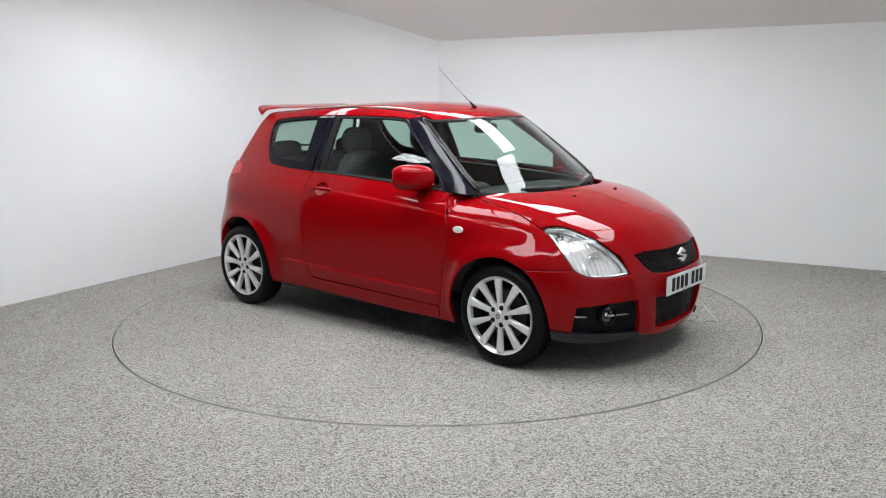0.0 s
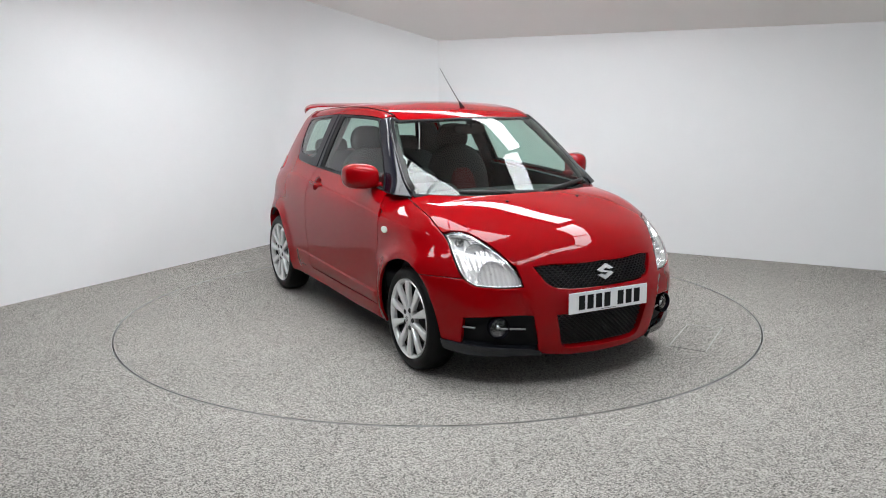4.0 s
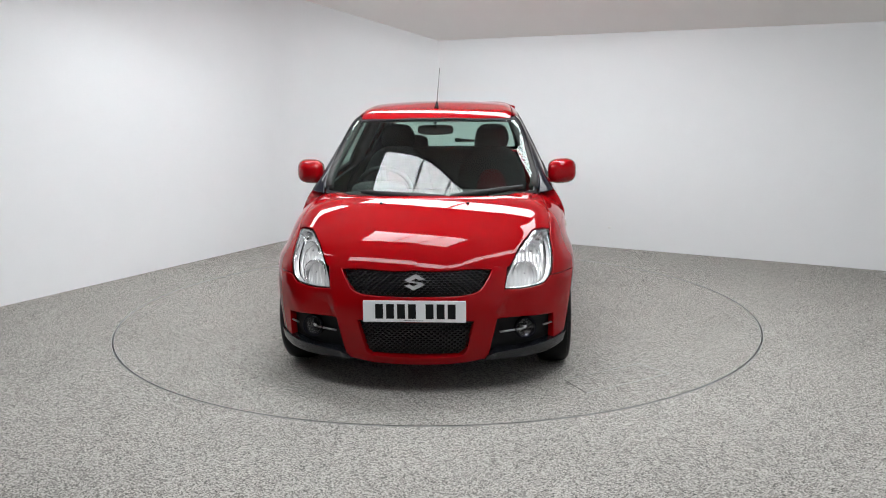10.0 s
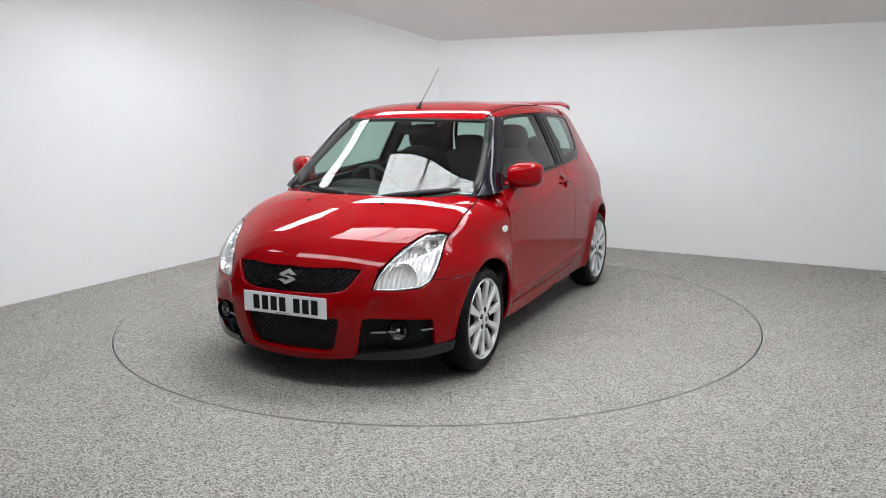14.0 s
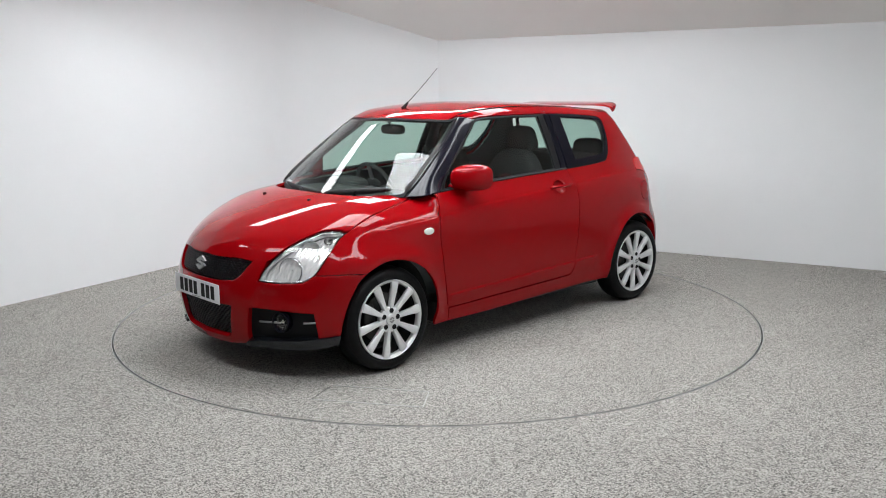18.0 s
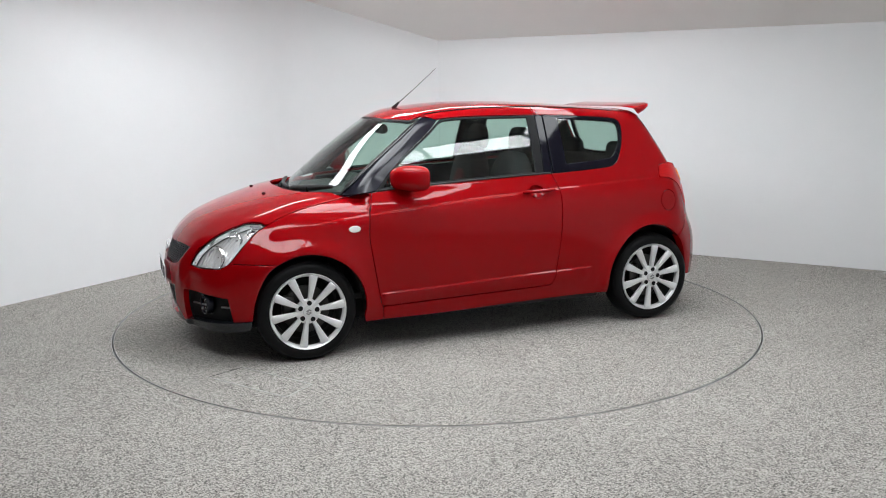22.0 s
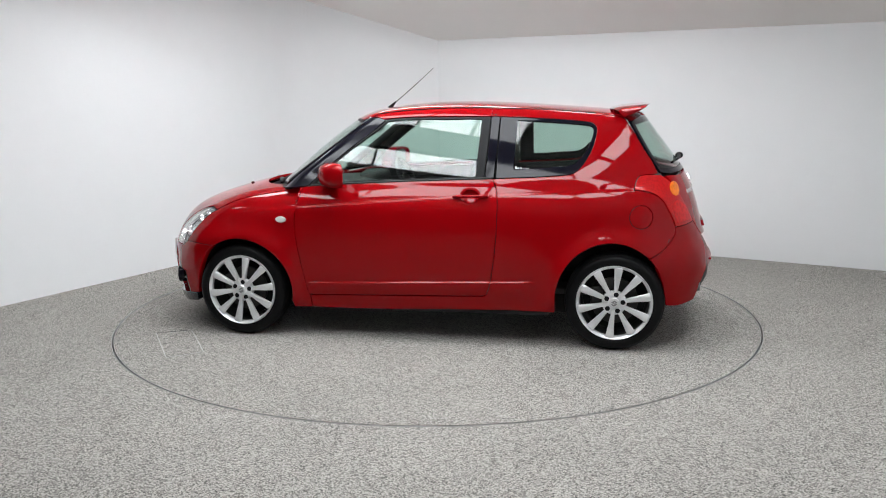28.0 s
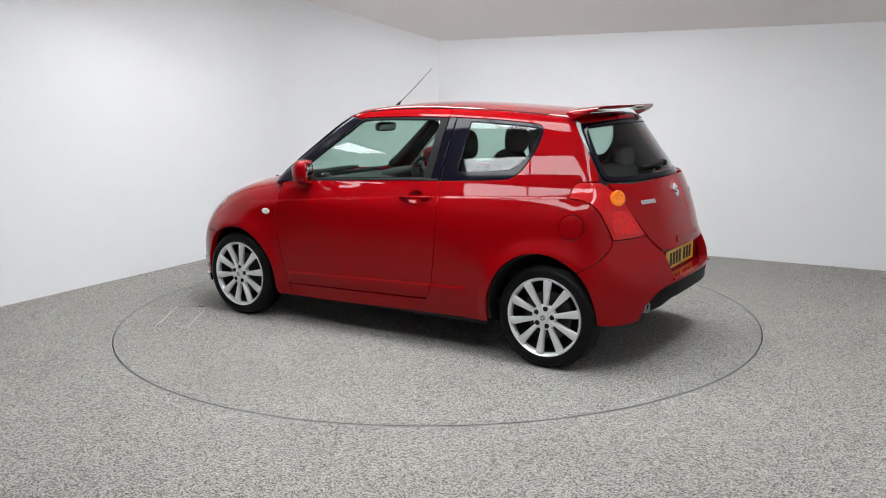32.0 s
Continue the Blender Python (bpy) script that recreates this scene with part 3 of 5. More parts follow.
def within(loop, pts):
    x, y = pts[:, 0], pts[:, 1]
    c = np.zeros(len(pts), bool)
    a, b = loop, np.roll(loop, -1, 0)
    for (x0, y0), (x1, y1) in zip(a, b):
        if y0 == y1:
            continue
        hit = ((y0 > y) != (y1 > y)) & (x < (x1 - x0) * (y - y0) / (y1 - y0) + x0)
        c ^= hit
    return c


def panel(name, outline, view, skin, material, parent, holes=(), lift=0.0, step=0.024, depth=0.014, gap=0.002, side=1, label="", edge=0.0025, extra=None):
    """One sheet of the skin inside an outline, with rolled edges turned in by depth."""
    loops = []
    for k, line in enumerate((outline, *holes)):
        loop = line if isinstance(line, np.ndarray) else rounded(line)
        if (area2(loop) > 0) != (k == 0):
            loop = loop[::-1]
        loops.append(inset(loop, gap))
    inner = [inset(l, edge) for l in loops]
    lo, hi = loops[0].min(0), loops[0].max(0)
    gx, gy = np.meshgrid(np.arange(lo[0], hi[0], step), np.arange(lo[1], hi[1], step * 0.9))
    gx[1::2] += step / 2
    grid = np.stack([gx.ravel(), gy.ravel()], 1)
    if extra is not None:
        grid = np.concatenate([grid, extra])
    keep = within(inner[0], grid)
    for h in inner[1:]:
        keep &= ~within(h, grid)
    grid = grid[keep]
    edge_pts = np.concatenate(inner)
    if len(grid):
        near = np.full(len(grid), 9.0)
        for i in range(0, len(edge_pts), 64):
            d = np.linalg.norm(grid[:, None] - edge_pts[None, i:i + 64], axis=2).min(1)
            near = np.minimum(near, d)
        grid = grid[near > (step * 0.55 if extra is None else 0.008)]
    pts = np.concatenate([edge_pts, grid])
    cons, at = [], 0
    for l in inner:
        cons += [(at + i, at + (i + 1) % len(l)) for i in range(len(l))]
        at += len(l)
    from mathutils.geometry import delaunay_2d_cdt
    v2, _, f2, orig, _, _ = delaunay_2d_cdt([Vector(p) for p in pts], cons, [], 0, 1e-7)
    v2 = np.array([tuple(v) for v in v2])
    tri = np.array([f for f in f2 if len(f) == 3])
    mid = v2[tri].mean(1)
    ok = within(inner[0], mid)
    for h in inner[1:]:
        ok &= ~within(h, mid)
    tri = tri[ok]
    P = on_skin(view, skin, v2)
    N = gradient(skin, P)
    P = P + N * lift
    # orient faces outwards
    a, b, c = P[tri[:, 0]], P[tri[:, 1]], P[tri[:, 2]]
    flip = np.sum(np.cross(b - a, c - a) * N[tri[:, 0]], 1) < 0
    tri[flip] = tri[flip][:, ::-1]
    verts, norms, faces = [P], [N], [tuple(f) for f in tri]
    count = len(P)
    where = {}
    for new_i, olds in enumerate(orig):
        for o in olds:
            where[o] = new_i
    at = 0
    for l, inn in zip(loops, inner):
        k = len(l)
        O = on_skin(view, skin, l)
        NO = gradient(skin, O)
        I = P[[where[at + i] for i in range(k)]]
        O = O + NO * lift
        out = O - I
        out /= np.linalg.norm(out, axis=1, keepdims=True) + 1e-9
        O = O - NO * 0.0012
        n1 = NO + 0.9 * out
        n1 /= np.linalg.norm(n1, axis=1, keepdims=True)
        verts += [O, O, O - NO * depth]
        norms += [n1, out, out]
        for i in range(k):
            j = (i + 1) % k
            i0, j0 = where[at + i], where[at + j]
            quad = (i0, count + i, count + j, j0)
            ring = (count + k + i, count + 2 * k + i, count + 2 * k + j, count + k + j)
            fn = np.cross(O[i] - P[i0], P[j0] - P[i0])
            if np.dot(fn, NO[i]) < 0:
                quad, ring = quad[::-1], ring[::-1]
            faces += [quad, ring]
        count += 3 * k
        at += k
    V, M = np.concatenate(verts), np.concatenate(norms)
    if side < 0:
        V, M = V * (1, -1, 1), M * (1, -1, 1)
        faces = [f[::-1] for f in faces]
    me = bpy.data.meshes.new(name)
    me.from_pydata(V.tolist(), [], [tuple(int(q) for q in f) for f in faces])
    me.validate()
    me.polygons.foreach_set("use_smooth", [True] * len(me.polygons))
    if len(me.vertices) == len(M):
        me.normals_split_custom_set_from_vertices(M.tolist())
    me.materials.append(material)
    ob = new(name, me)
    if parent:
        ob.parent = parent
    if label:
        ob["label"] = label
    return ob


def both(half):
    """A closed outline from its half on the left: mirrored across the middle in the first coordinate."""
    return half + [(-p[0], *p[1:]) for p in half[::-1] if abs(p[0]) > 1e-6]


def both_v(half):
    """The same for outlines in plan (x, y): mirrored in the second coordinate."""
    return half + [(p[0], -p[1], *p[2:]) for p in half[::-1] if abs(p[1]) > 1e-6]


CAR = new("car")
tagged(CAR, "glossy red three-door hatchback parked on the turntable", "car")

# lines that neighbouring panels share
LAMP = [(1.818, 0.456, 0.563), (1.755, 0.555, 0.556), (1.668, 0.662, 0.562), (1.612, 0.698, 0.598), (1.53, 0.708, 0.695), (1.458, 0.708, 0.768),
        (1.408, 0.712, 0.802), (1.424, 0.680, 0.820), (1.487, 0.612, 0.818), (1.530, 0.584, 0.802), (1.635, 0.533, 0.752), (1.738, 0.493, 0.680), (1.80, 0.466, 0.610)]
LAMP_SHARP = (0, 2, 6, 7)
TAIL = [(-1.437, 0.608, 1.058), (-1.36, 0.648, 1.060), (-1.317, 0.668, 1.050), (-1.302, 0.700, 1.018), (-1.290, 0.718, 0.972), (-1.38, 0.698, 0.958), (-1.445, 0.680, 0.915),
        (-1.497, 0.668, 0.825), (-1.53, 0.658, 0.750), (-1.59, 0.580, 0.752), (-1.655, 0.476, 0.762), (-1.60, 0.545, 0.885), (-1.535, 0.583, 0.985)]
TAIL_SHARP = (0, 4, 8, 10)
LAMP = [tuple(map(float, p)) for p in on_skin(FRONT_FAN, lower_skin, [fan_f(*p) for p in LAMP])]
TAIL = [tuple(map(float, p)) for p in on_skin(REAR_FAN, lower_skin, [fan_r(*p) for p in TAIL])]
BONNET_EDGE = [(1.384, 0.702), (1.27, 0.700), (1.156, 0.693), (1.02, 0.678), (0.90, 0.655)]    # bonnet to wing, in plan
ARCH_F = [(HUB_F + (0.324 if a < 90 else 0.351) * math.cos(radians(a)), HUB_Z + 0.005 + 0.336 * math.sin(radians(a))) for a in range(-15, 199, 9)]
ARCH_R = [(-1.165 + 0.328 * math.cos(radians(a)), HUB_Z + 0.005 + 0.362 * math.sin(radians(a))) for a in range(-12, 199, 9)]
DOOR_FRONT = [(0.770, 0.972), (0.782, 0.929), (0.802, 0.843), (0.810, 0.72), (0.797, 0.614), (0.779, 0.507), (0.755, 0.381), (0.742, 0.312)]
DOOR_REAR = [(-0.412, 0.322), (-0.435, 0.377), (-0.459, 0.521), (-0.475, 0.664), (-0.481, 0.806), (-0.480, 0.912), (-0.466, 0.982), (-0.442, 1.036)]
BELT = [(-0.442, 1.036), (-0.184, 1.026), (0.131, 1.013), (0.34, 1.002), (0.55, 0.990), (0.70, 0.980), (0.770, 0.972)]
QUARTER_GLASS = [(-0.462, 1.034), (-0.732, 1.047), (-0.90, 1.060), (-0.945, 1.078), (-0.985, 1.119), (-1.034, 1.207), (-1.058, 1.295), (-1.056, 1.341), (-1.028, 1.366), (-0.94, 1.378), (-0.726, 1.393), (-0.477, 1.402)]
RAIL_LOW = [(-0.2, 1.404), (0.0, 1.403), (0.12, 1.400), (0.22, 1.394), (0.285, 1.386)]
RAIL_TOP = [(0.362, 1.410), (0.33, 1.421), (0.22, 1.436), (0.0, 1.452), (-0.2, 1.4575), (-0.40, 1.4565), (-0.745, 1.444), (-1.05, 1.421), (-1.215, 1.396)]


def seam_f(x, z):
    return fan_f(*on_skin(SIDE, lower_skin, [(x, z)])[0])


def seam_r(x, z):
    return fan_r(*on_skin(SIDE, lower_skin, [(x, z)])[0])


def marked(points, sharp):
    return [(*p, 1) if i in sharp else tuple(p) for i, p in enumerate(points)]


def edge_xz(line):
    """The (x, z) of points of the bonnet's edge given in plan."""
    p = on_skin(ABOVE, lower_skin, line)
    return [(float(a[0]), float(a[2])) for a in p]


def oval(cx, cz, rx, rz, n=40):
    a = np.arange(n) * 2 * math.pi / n
    return np.stack([cx + rx * np.cos(a), cz + rz * np.sin(a)], 1)


def ledge_points():
    """Close rows of points where the skin has fine steps."""
    xs = np.arange(-1.42, 1.32, 0.018)
    rows = [np.stack([xs, crease_line(xs) + d], 1) for d in (-0.012, -0.006, -0.002, 0.002, 0.006, 0.011, 0.017)]
    xs = np.arange(-0.80, 0.80, 0.014)
    rows += [np.stack([xs, rib_line(xs) + d], 1) for d in (-0.010, -0.003, 0.002, 0.0065, 0.011, 0.018)]
    return np.concatenate(rows)


def bodywork():
    fine = ledge_points()
    made = {}
    # bonnet
    edge = [(1.875, 0.0), (1.869, 0.12), (1.848, 0.237), (1.797, 0.402), (1.752, 0.474, 1), *[(LAMP[i][0], LAMP[i][1]) for i in (11, 10, 9, 8)], (LAMP[7][0], LAMP[7][1], 1), *BONNET_EDGE,
            (0.885, 0.632, 1), (1.0, 0.535), (1.115, 0.44), (1.19, 0.27), (1.213, 0.1), (1.215, 0.0)]
    bonnet = panel("bonnet", both_v(edge), ABOVE, lower_skin, RED, CAR)
    made["bonnet"] = bonnet
    for s in (1, -1):
        # front wing
        lamp_side = [(LAMP[i][0], LAMP[i][2]) for i in (3, 4, 5, 6)]
        front = [p for p in ARCH_F if p[1] > 0.205 and not (p[0] > HUB_F and p[1] < 0.597)]
        wing = [(*DOOR_FRONT[0], 1), *DOOR_FRONT[1:-1], (*DOOR_FRONT[-1], 1), (0.728, 0.285, 1), (0.722, 0.197, 1), (0.838, 0.195, 1), *front[::-1], (1.362, 0.592, 1), (1.50, 0.598), (*lamp_side[0], 1), *lamp_side[1:3], (*lamp_side[3], 1), *edge_xz(BONNET_EDGE)]
        wing = [tuple(p) for p in wing]
        ob = panel("front_wing", wing, SIDE, lower_skin, RED, CAR, side=s, extra=fine)
        made["wing", s] = ob
        # door skin
        low = [(0.728, 0.285), (0.35, 0.295), (0.0, 0.305), (-0.30, 0.313), (-0.395, 0.318, 1)]
        door = [(*DOOR_FRONT[0], 1), *DOOR_FRONT[1:], *low, *DOOR_REAR[:-1], (*BELT[0], 1), *BELT[1:-1]]
        made["door", s] = panel("door", door, SIDE, lower_skin, RED, CAR, side=s, extra=fine, holes=(oval(-0.312, 0.926, 0.050, 0.039),), gap=0.0026)
        panel("door_trim", door, SIDE, lower_skin, TRIM_GREY, made["door", s], side=s, lift=-0.045, gap=-0.003, step=0.05, label="dark grey inner door trim")
        panel("handle_bowl", oval(-0.312, 0.926, 0.051, 0.040), SIDE, lambda x, y, z: lower_skin(x, y, z) + 0.032 * np.clip(1 - ((x + 0.312) / 0.052) ** 2 - ((z - 0.926) / 0.041) ** 2, 0, 1) ** 0.6, RED, made["door", s], side=s, lift=-0.0015, gap=-0.001, step=0.008)
        # rear quarter with the rear pillar and the rail over the glass
        tail_side = [(TAIL[i][0], TAIL[i][2]) for i in range(1, 9)]
        arch = [p for p in ARCH_R if p[1] > 0.232 and not (p[0] < -1.3 and p[1] < 0.578)]
        quarter = [(-0.442, 1.036, 1), *DOOR_REAR[::-1][1:], (-0.395, 0.314, 1), (-0.30, 0.309), (0.0, 0.301), (0.35, 0.291), (0.725, 0.281, 1), (0.722, 0.197, 1), (0.35, 0.199), (0.0, 0.212), (-0.36, 0.222), (-0.60, 0.227), (-0.835, 0.226, 1), *arch, (-1.388, 0.575, 1), (-1.470, 0.625), (-1.532, 0.700),
                   (tail_side[-1][0], tail_side[-1][1], 1), *tail_side[::-1][1:4], (*tail_side[3], 1), *tail_side[::-1][5:], (-1.432, 1.062, 1), (-1.395, 1.135), (-1.328, 1.235), (-1.262, 1.335), (-1.232, 1.380, 1), *[p for p in RAIL_TOP[::-1] if p[0] < -0.5], (-0.409, 1.4567, 1), (-0.412, 1.404, 1),
                   (-0.46, 1.404, 1), *QUARTER_GLASS[::-1][1:-1], (-0.462, 1.034, 1)]
        made["quarter", s] = panel("rear_quarter", quarter, SIDE, lambda x, y, z: np.where(z > 1.0, upper_skin(x, y, z), lower_skin(x, y, z)), RED, CAR, side=s, extra=fine, holes=(oval(-1.333, 0.818, 0.067, 0.069),) if s > 0 else ())
        rail = [(-0.409, 1.4567, 1), *[p for p in RAIL_TOP[::-1] if -0.3 < p[0] < 0.39], (*RAIL_TOP[0], 1), (0.285, 1.388, 1), *RAIL_LOW[::-1][1:], (-0.412, 1.404, 1)]
        panel("door_top_rail", rail, SIDE, upper_skin, RED, made["door", s], side=s, gap=0.0026)
        panel("quarter_trim", quarter, SIDE, upper_skin, TRIM_GREY, made["quarter", s], side=s, lift=-0.035, gap=0.001, step=0.05, label="dark grey inner trim")
        if s > 0:
            panel("fuel_flap", oval(-1.333, 0.818, 0.067, 0.069), SIDE, lower_skin, RED, made["quarter", s], gap=0.0022, label="round red fuel flap")
    # roof
    rail3 = on_skin(SIDE, upper_skin, RAIL_TOP)
    roof = [(0.550, 0.0), (0.543, 0.12), (0.518, 0.285), (0.455, 0.45), (0.43, 0.492), *[(float(p[0]), float(p[1])) for p in rail3[1:]], (-1.245, 0.40), (-1.28, 0.2), (-1.29, 0.0)]
    made["roof"] = panel("roof", both_v(marked(roof, (4, len(roof) - 4))), ABOVE, upper_skin, RED, CAR)
    panel("headlining", both_v(marked(roof, (4, len(roof) - 4))), ABOVE, upper_skin, LINING, made["roof"], lift=-0.03, gap=0.01, step=0.06, depth=0.004, label="pale grey cloth headlining")
    # front bumper
    half = [(0.0, 0.545), fan_f(1.915, 0.20, 0.546), fan_f(1.895, 0.270, 0.552), fan_f(1.879, 0.318, 0.564), fan_f(1.861, 0.350, 0.592), (*fan_f(1.797, 0.402, 0.682), 1), (*fan_f(1.752, 0.474, 0.681), 1),
            fan_f(*LAMP[12]), (*fan_f(*LAMP[0]), 1), fan_f(*LAMP[1]), (*fan_f(*LAMP[2]), 1), (*fan_f(*LAMP[3]), 1), seam_f(1.50, 0.598), (*seam_f(1.362, 0.592), 1),
            seam_f(1.415, 0.545), seam_f(1.466, 0.450), seam_f(1.494, 0.36), (*seam_f(1.508, 0.262), 1), fan_f(1.60, 0.700, 0.246), fan_f(1.736, 0.551, 0.228), fan_f(1.80, 0.45, 0.212), (*fan_f(1.852, 0.316, 0.190), 1), fan_f(1.87, 0.2, 0.176), (0.0, 0.172)]
    grille = both([(0.0, 0.412), fan_f(1.90, 0.297, 0.412), fan_f(1.893, 0.275, 0.325), fan_f(1.88, 0.252, 0.245), fan_f(1.88, 0.215, 0.224), (0.0, 0.219)])
    grille = [(*p, 1) if abs(p[1] - 0.412) < 1e-6 and abs(p[0]) > 0.01 else p for p in grille]
    fog = [(*fan_f(1.63, 0.700, 0.392), 1), fan_f(1.75, 0.57, 0.405), (*fan_f(1.853, 0.418, 0.412), 1), fan_f(1.857, 0.400, 0.32), (*fan_f(1.840, 0.375, 0.222), 1), fan_f(1.80, 0.45, 0.226), fan_f(1.736, 0.551, 0.234), (*fan_f(1.60, 0.695, 0.252), 1)]
    bumper = panel("front_bumper", both(half), FRONT_FAN, lower_skin, RED, CAR, holes=(grille, fog, [(-p[0], *p[1:]) for p in fog]), depth=0.035, edge=0.0065)
    made["front_bumper"] = bumper
    # rear bumper, with a stepped well for the plate
    half = [(0.0, 0.512), fan_r(-1.79, 0.335, 0.512, ), (*fan_r(-1.78, 0.340, 0.515), 1), (*fan_r(-1.74, 0.375, 0.655), 1), fan_r(-1.70, 0.43, 0.703), (*fan_r(*TAIL[10]), 1), fan_r(*TAIL[9]), (*fan_r(*TAIL[8]), 1), seam_r(-1.532, 0.700), seam_r(-1.470, 0.625), (*seam_r(-1.388, 0.575), 1),
            seam_r(-1.432, 0.515), seam_r(-1.467, 0.43), seam_r(-1.487, 0.34), (*seam_r(-1.492, 0.285), 1), fan_r(-1.56, 0.70, 0.278), (*fan_r(-1.655, 0.590, 0.292), 1), fan_r(-1.70, 0.535, 0.39), fan_r(-1.735, 0.455, 0.452), fan_r(-1.785, 0.317, 0.478), (0.0, 0.490)]
    made["rear_bumper"] = panel("rear_bumper", both(half), REAR_FAN, lower_skin, RED, CAR, depth=0.05)
    # tailgate below the glass
    half = [(0.0, 0.66), (0.25, 0.66), (0.368, 0.662, 1), (0.425, 0.712), (0.470, 0.768), (0.540, 0.885), (0.578, 0.985), (0.600, 1.054, 1), (0.45, 1.046), (0.25, 1.052), (0.0, 1.056)]
    made["tailgate"] = panel("tailgate", both(half), BEHIND, lower_skin, RED, CAR, depth=0.03)
    panel("tailgate_trim", both(half), BEHIND, lower_skin, TRIM_GREY, made["tailgate"], lift=-0.035, gap=0.0, step=0.06, depth=0.004, label="dark grey inner trim")
    return made


BODY = bodywork()


def glasswork():
    made = {}
    # windscreen: its base and head in plan, swept back towards the pillars
    base = [(1.145 - 0.50 * y * y, y) for y in (0.0, 0.2, 0.4, 0.55, 0.645)]
    head = [(0.360, 0.521), (0.430, 0.491), (0.456, 0.445), (0.515, 0.285), (0.542, 0.12), (0.549, 0.0)]
    side = [(0.790, 0.638), (0.640, 0.606), (0.490, 0.566)]
    seal = rounded(both_v(marked(base + side + head, (4, 8))))
    if area2(seal) < 0:
        seal = seal[::-1]
    panel("windscreen_seal", seal, ABOVE, upper_skin, BLACK_TRIM, CAR, holes=(inset(seal, 0.017)[::-1],), gap=0.0, lift=-0.001)
    made["screen"] = panel("windscreen", inset(seal, 0.015), ABOVE, upper_skin, GLASS, CAR, gap=0.001, lift=-0.002, depth=0.004, step=0.04, label="green-tinted laminated windscreen")
    # pillars, door glass and quarter glass
    for s in (1, -1):
        pillar = [(0.935, 0.955, 1), (0.826, 1.047), (0.652, 1.183), (0.505, 1.298), (0.395, 1.378), (0.362, 1.403, 1), (0.31, 1.398), (0.268, 1.386, 1), (0.335, 1.322), (0.477, 1.213), (0.621, 1.092), (0.715, 0.998), (0.735, 0.980, 1), (0.772, 0.974, 1)]
        panel("windscreen_pillar", pillar, SIDE, upper_skin, PILLAR_BLACK, CAR, side=s, step=0.011, label="black windscreen pillar")
        frame = [(0.733, 0.980, 1), (0.715, 0.998), (0.621, 1.092), (0.477, 1.213), (0.335, 1.322), (0.285, 1.366), (0.262, 1.384), (0.22, 1.392), (0.12, 1.398), (-0.05, 1.401), (-0.2, 1.402), (-0.408, 1.402, 1), (-0.400, 1.2), (-0.390, 1.038, 1), (-0.184, 1.028), (0.131, 1.015), (0.34, 1.004), (0.55, 0.992)]
        glass = [(0.690, 0.997, 1), (0.607, 1.090), (0.467, 1.206), (0.325, 1.312), (0.27, 1.358), (0.235, 1.375), (0.12, 1.384), (-0.05, 1.387), (-0.2, 1.388), (-0.352, 1.388, 1), (-0.342, 1.2), (-0.335, 1.048, 1), (-0.184, 1.042), (0.131, 1.029), (0.34, 1.018), (0.55, 1.006)]
        fr = panel("window_frame", frame, SIDE, upper_skin, BLACK_TRIM, BODY["door", s], holes=(glass,), side=s, gap=0.001)
        made["door", s] = panel("door_glass", glass, SIDE, upper_skin, GLASS, BODY["door", s], side=s, gap=-0.002, lift=-0.006, depth=0.004, step=0.04, label="green-tinted side glass")
        q = [(*QUARTER_GLASS[0], 1), *QUARTER_GLASS[1:-1], (-0.471, 1.402, 1)]
        band = [(-0.414, 1.402, 1), (-0.466, 1.402, 1), (-0.458, 1.2), (-0.450, 1.037, 1), (-0.396, 1.038, 1), (-0.406, 1.2)]
        panel("centre_pillar_trim", band, SIDE, upper_skin, BLACK_GLOSS, CAR, side=s, gap=0.001)
        clear = [(p[0] - (0.085 if p[0] > -0.5 else 0.0), p[1] + 0.032 * float(1 - ramp(p[1], 1.07, 1.25)), *p[2:]) for p in q]
        qg = inset(rounded(clear)[::-1] if area2(rounded(clear)) < 0 else rounded(clear), 0.021)
        panel("quarter_window_seal", q, SIDE, upper_skin, BLACK_GLOSS, BODY["quarter", s], holes=(qg,), side=s, gap=0.001, lift=0.001)
        made["quarter", s] = panel("quarter_glass", qg, SIDE, upper_skin, DARK_GLASS, BODY["quarter", s], side=s, gap=-0.002, lift=-0.003, depth=0.004, step=0.04, label="green-tinted quarter glass")
    # rear window
    half = [(0.0, 1.056), (0.25, 1.054), (0.45, 1.052), (0.565, 1.066), (0.575, 1.085), (0.552, 1.20), (0.500, 1.345), (0.478, 1.378, 1), (0.25, 1.392), (0.0, 1.396)]
    rim = rounded(both(half))
    rim = rim if area2(rim) > 0 else rim[::-1]
    panel("rear_window_border", rim, BEHIND, upper_skin, BLACK_GLOSS, BODY["tailgate"], holes=(inset(rim, 0.03)[::-1],), gap=0.002)
    made["rear"] = panel("rear_window", inset(rim, 0.028), BEHIND, upper_skin, DARK_GLASS, BODY["tailgate"], lift=-0.002, depth=0.004, step=0.04, label="green-tinted heated rear window")
    for ob in made.values():
        ob.visible_shadow = False
    return made


PANES = glasswork()


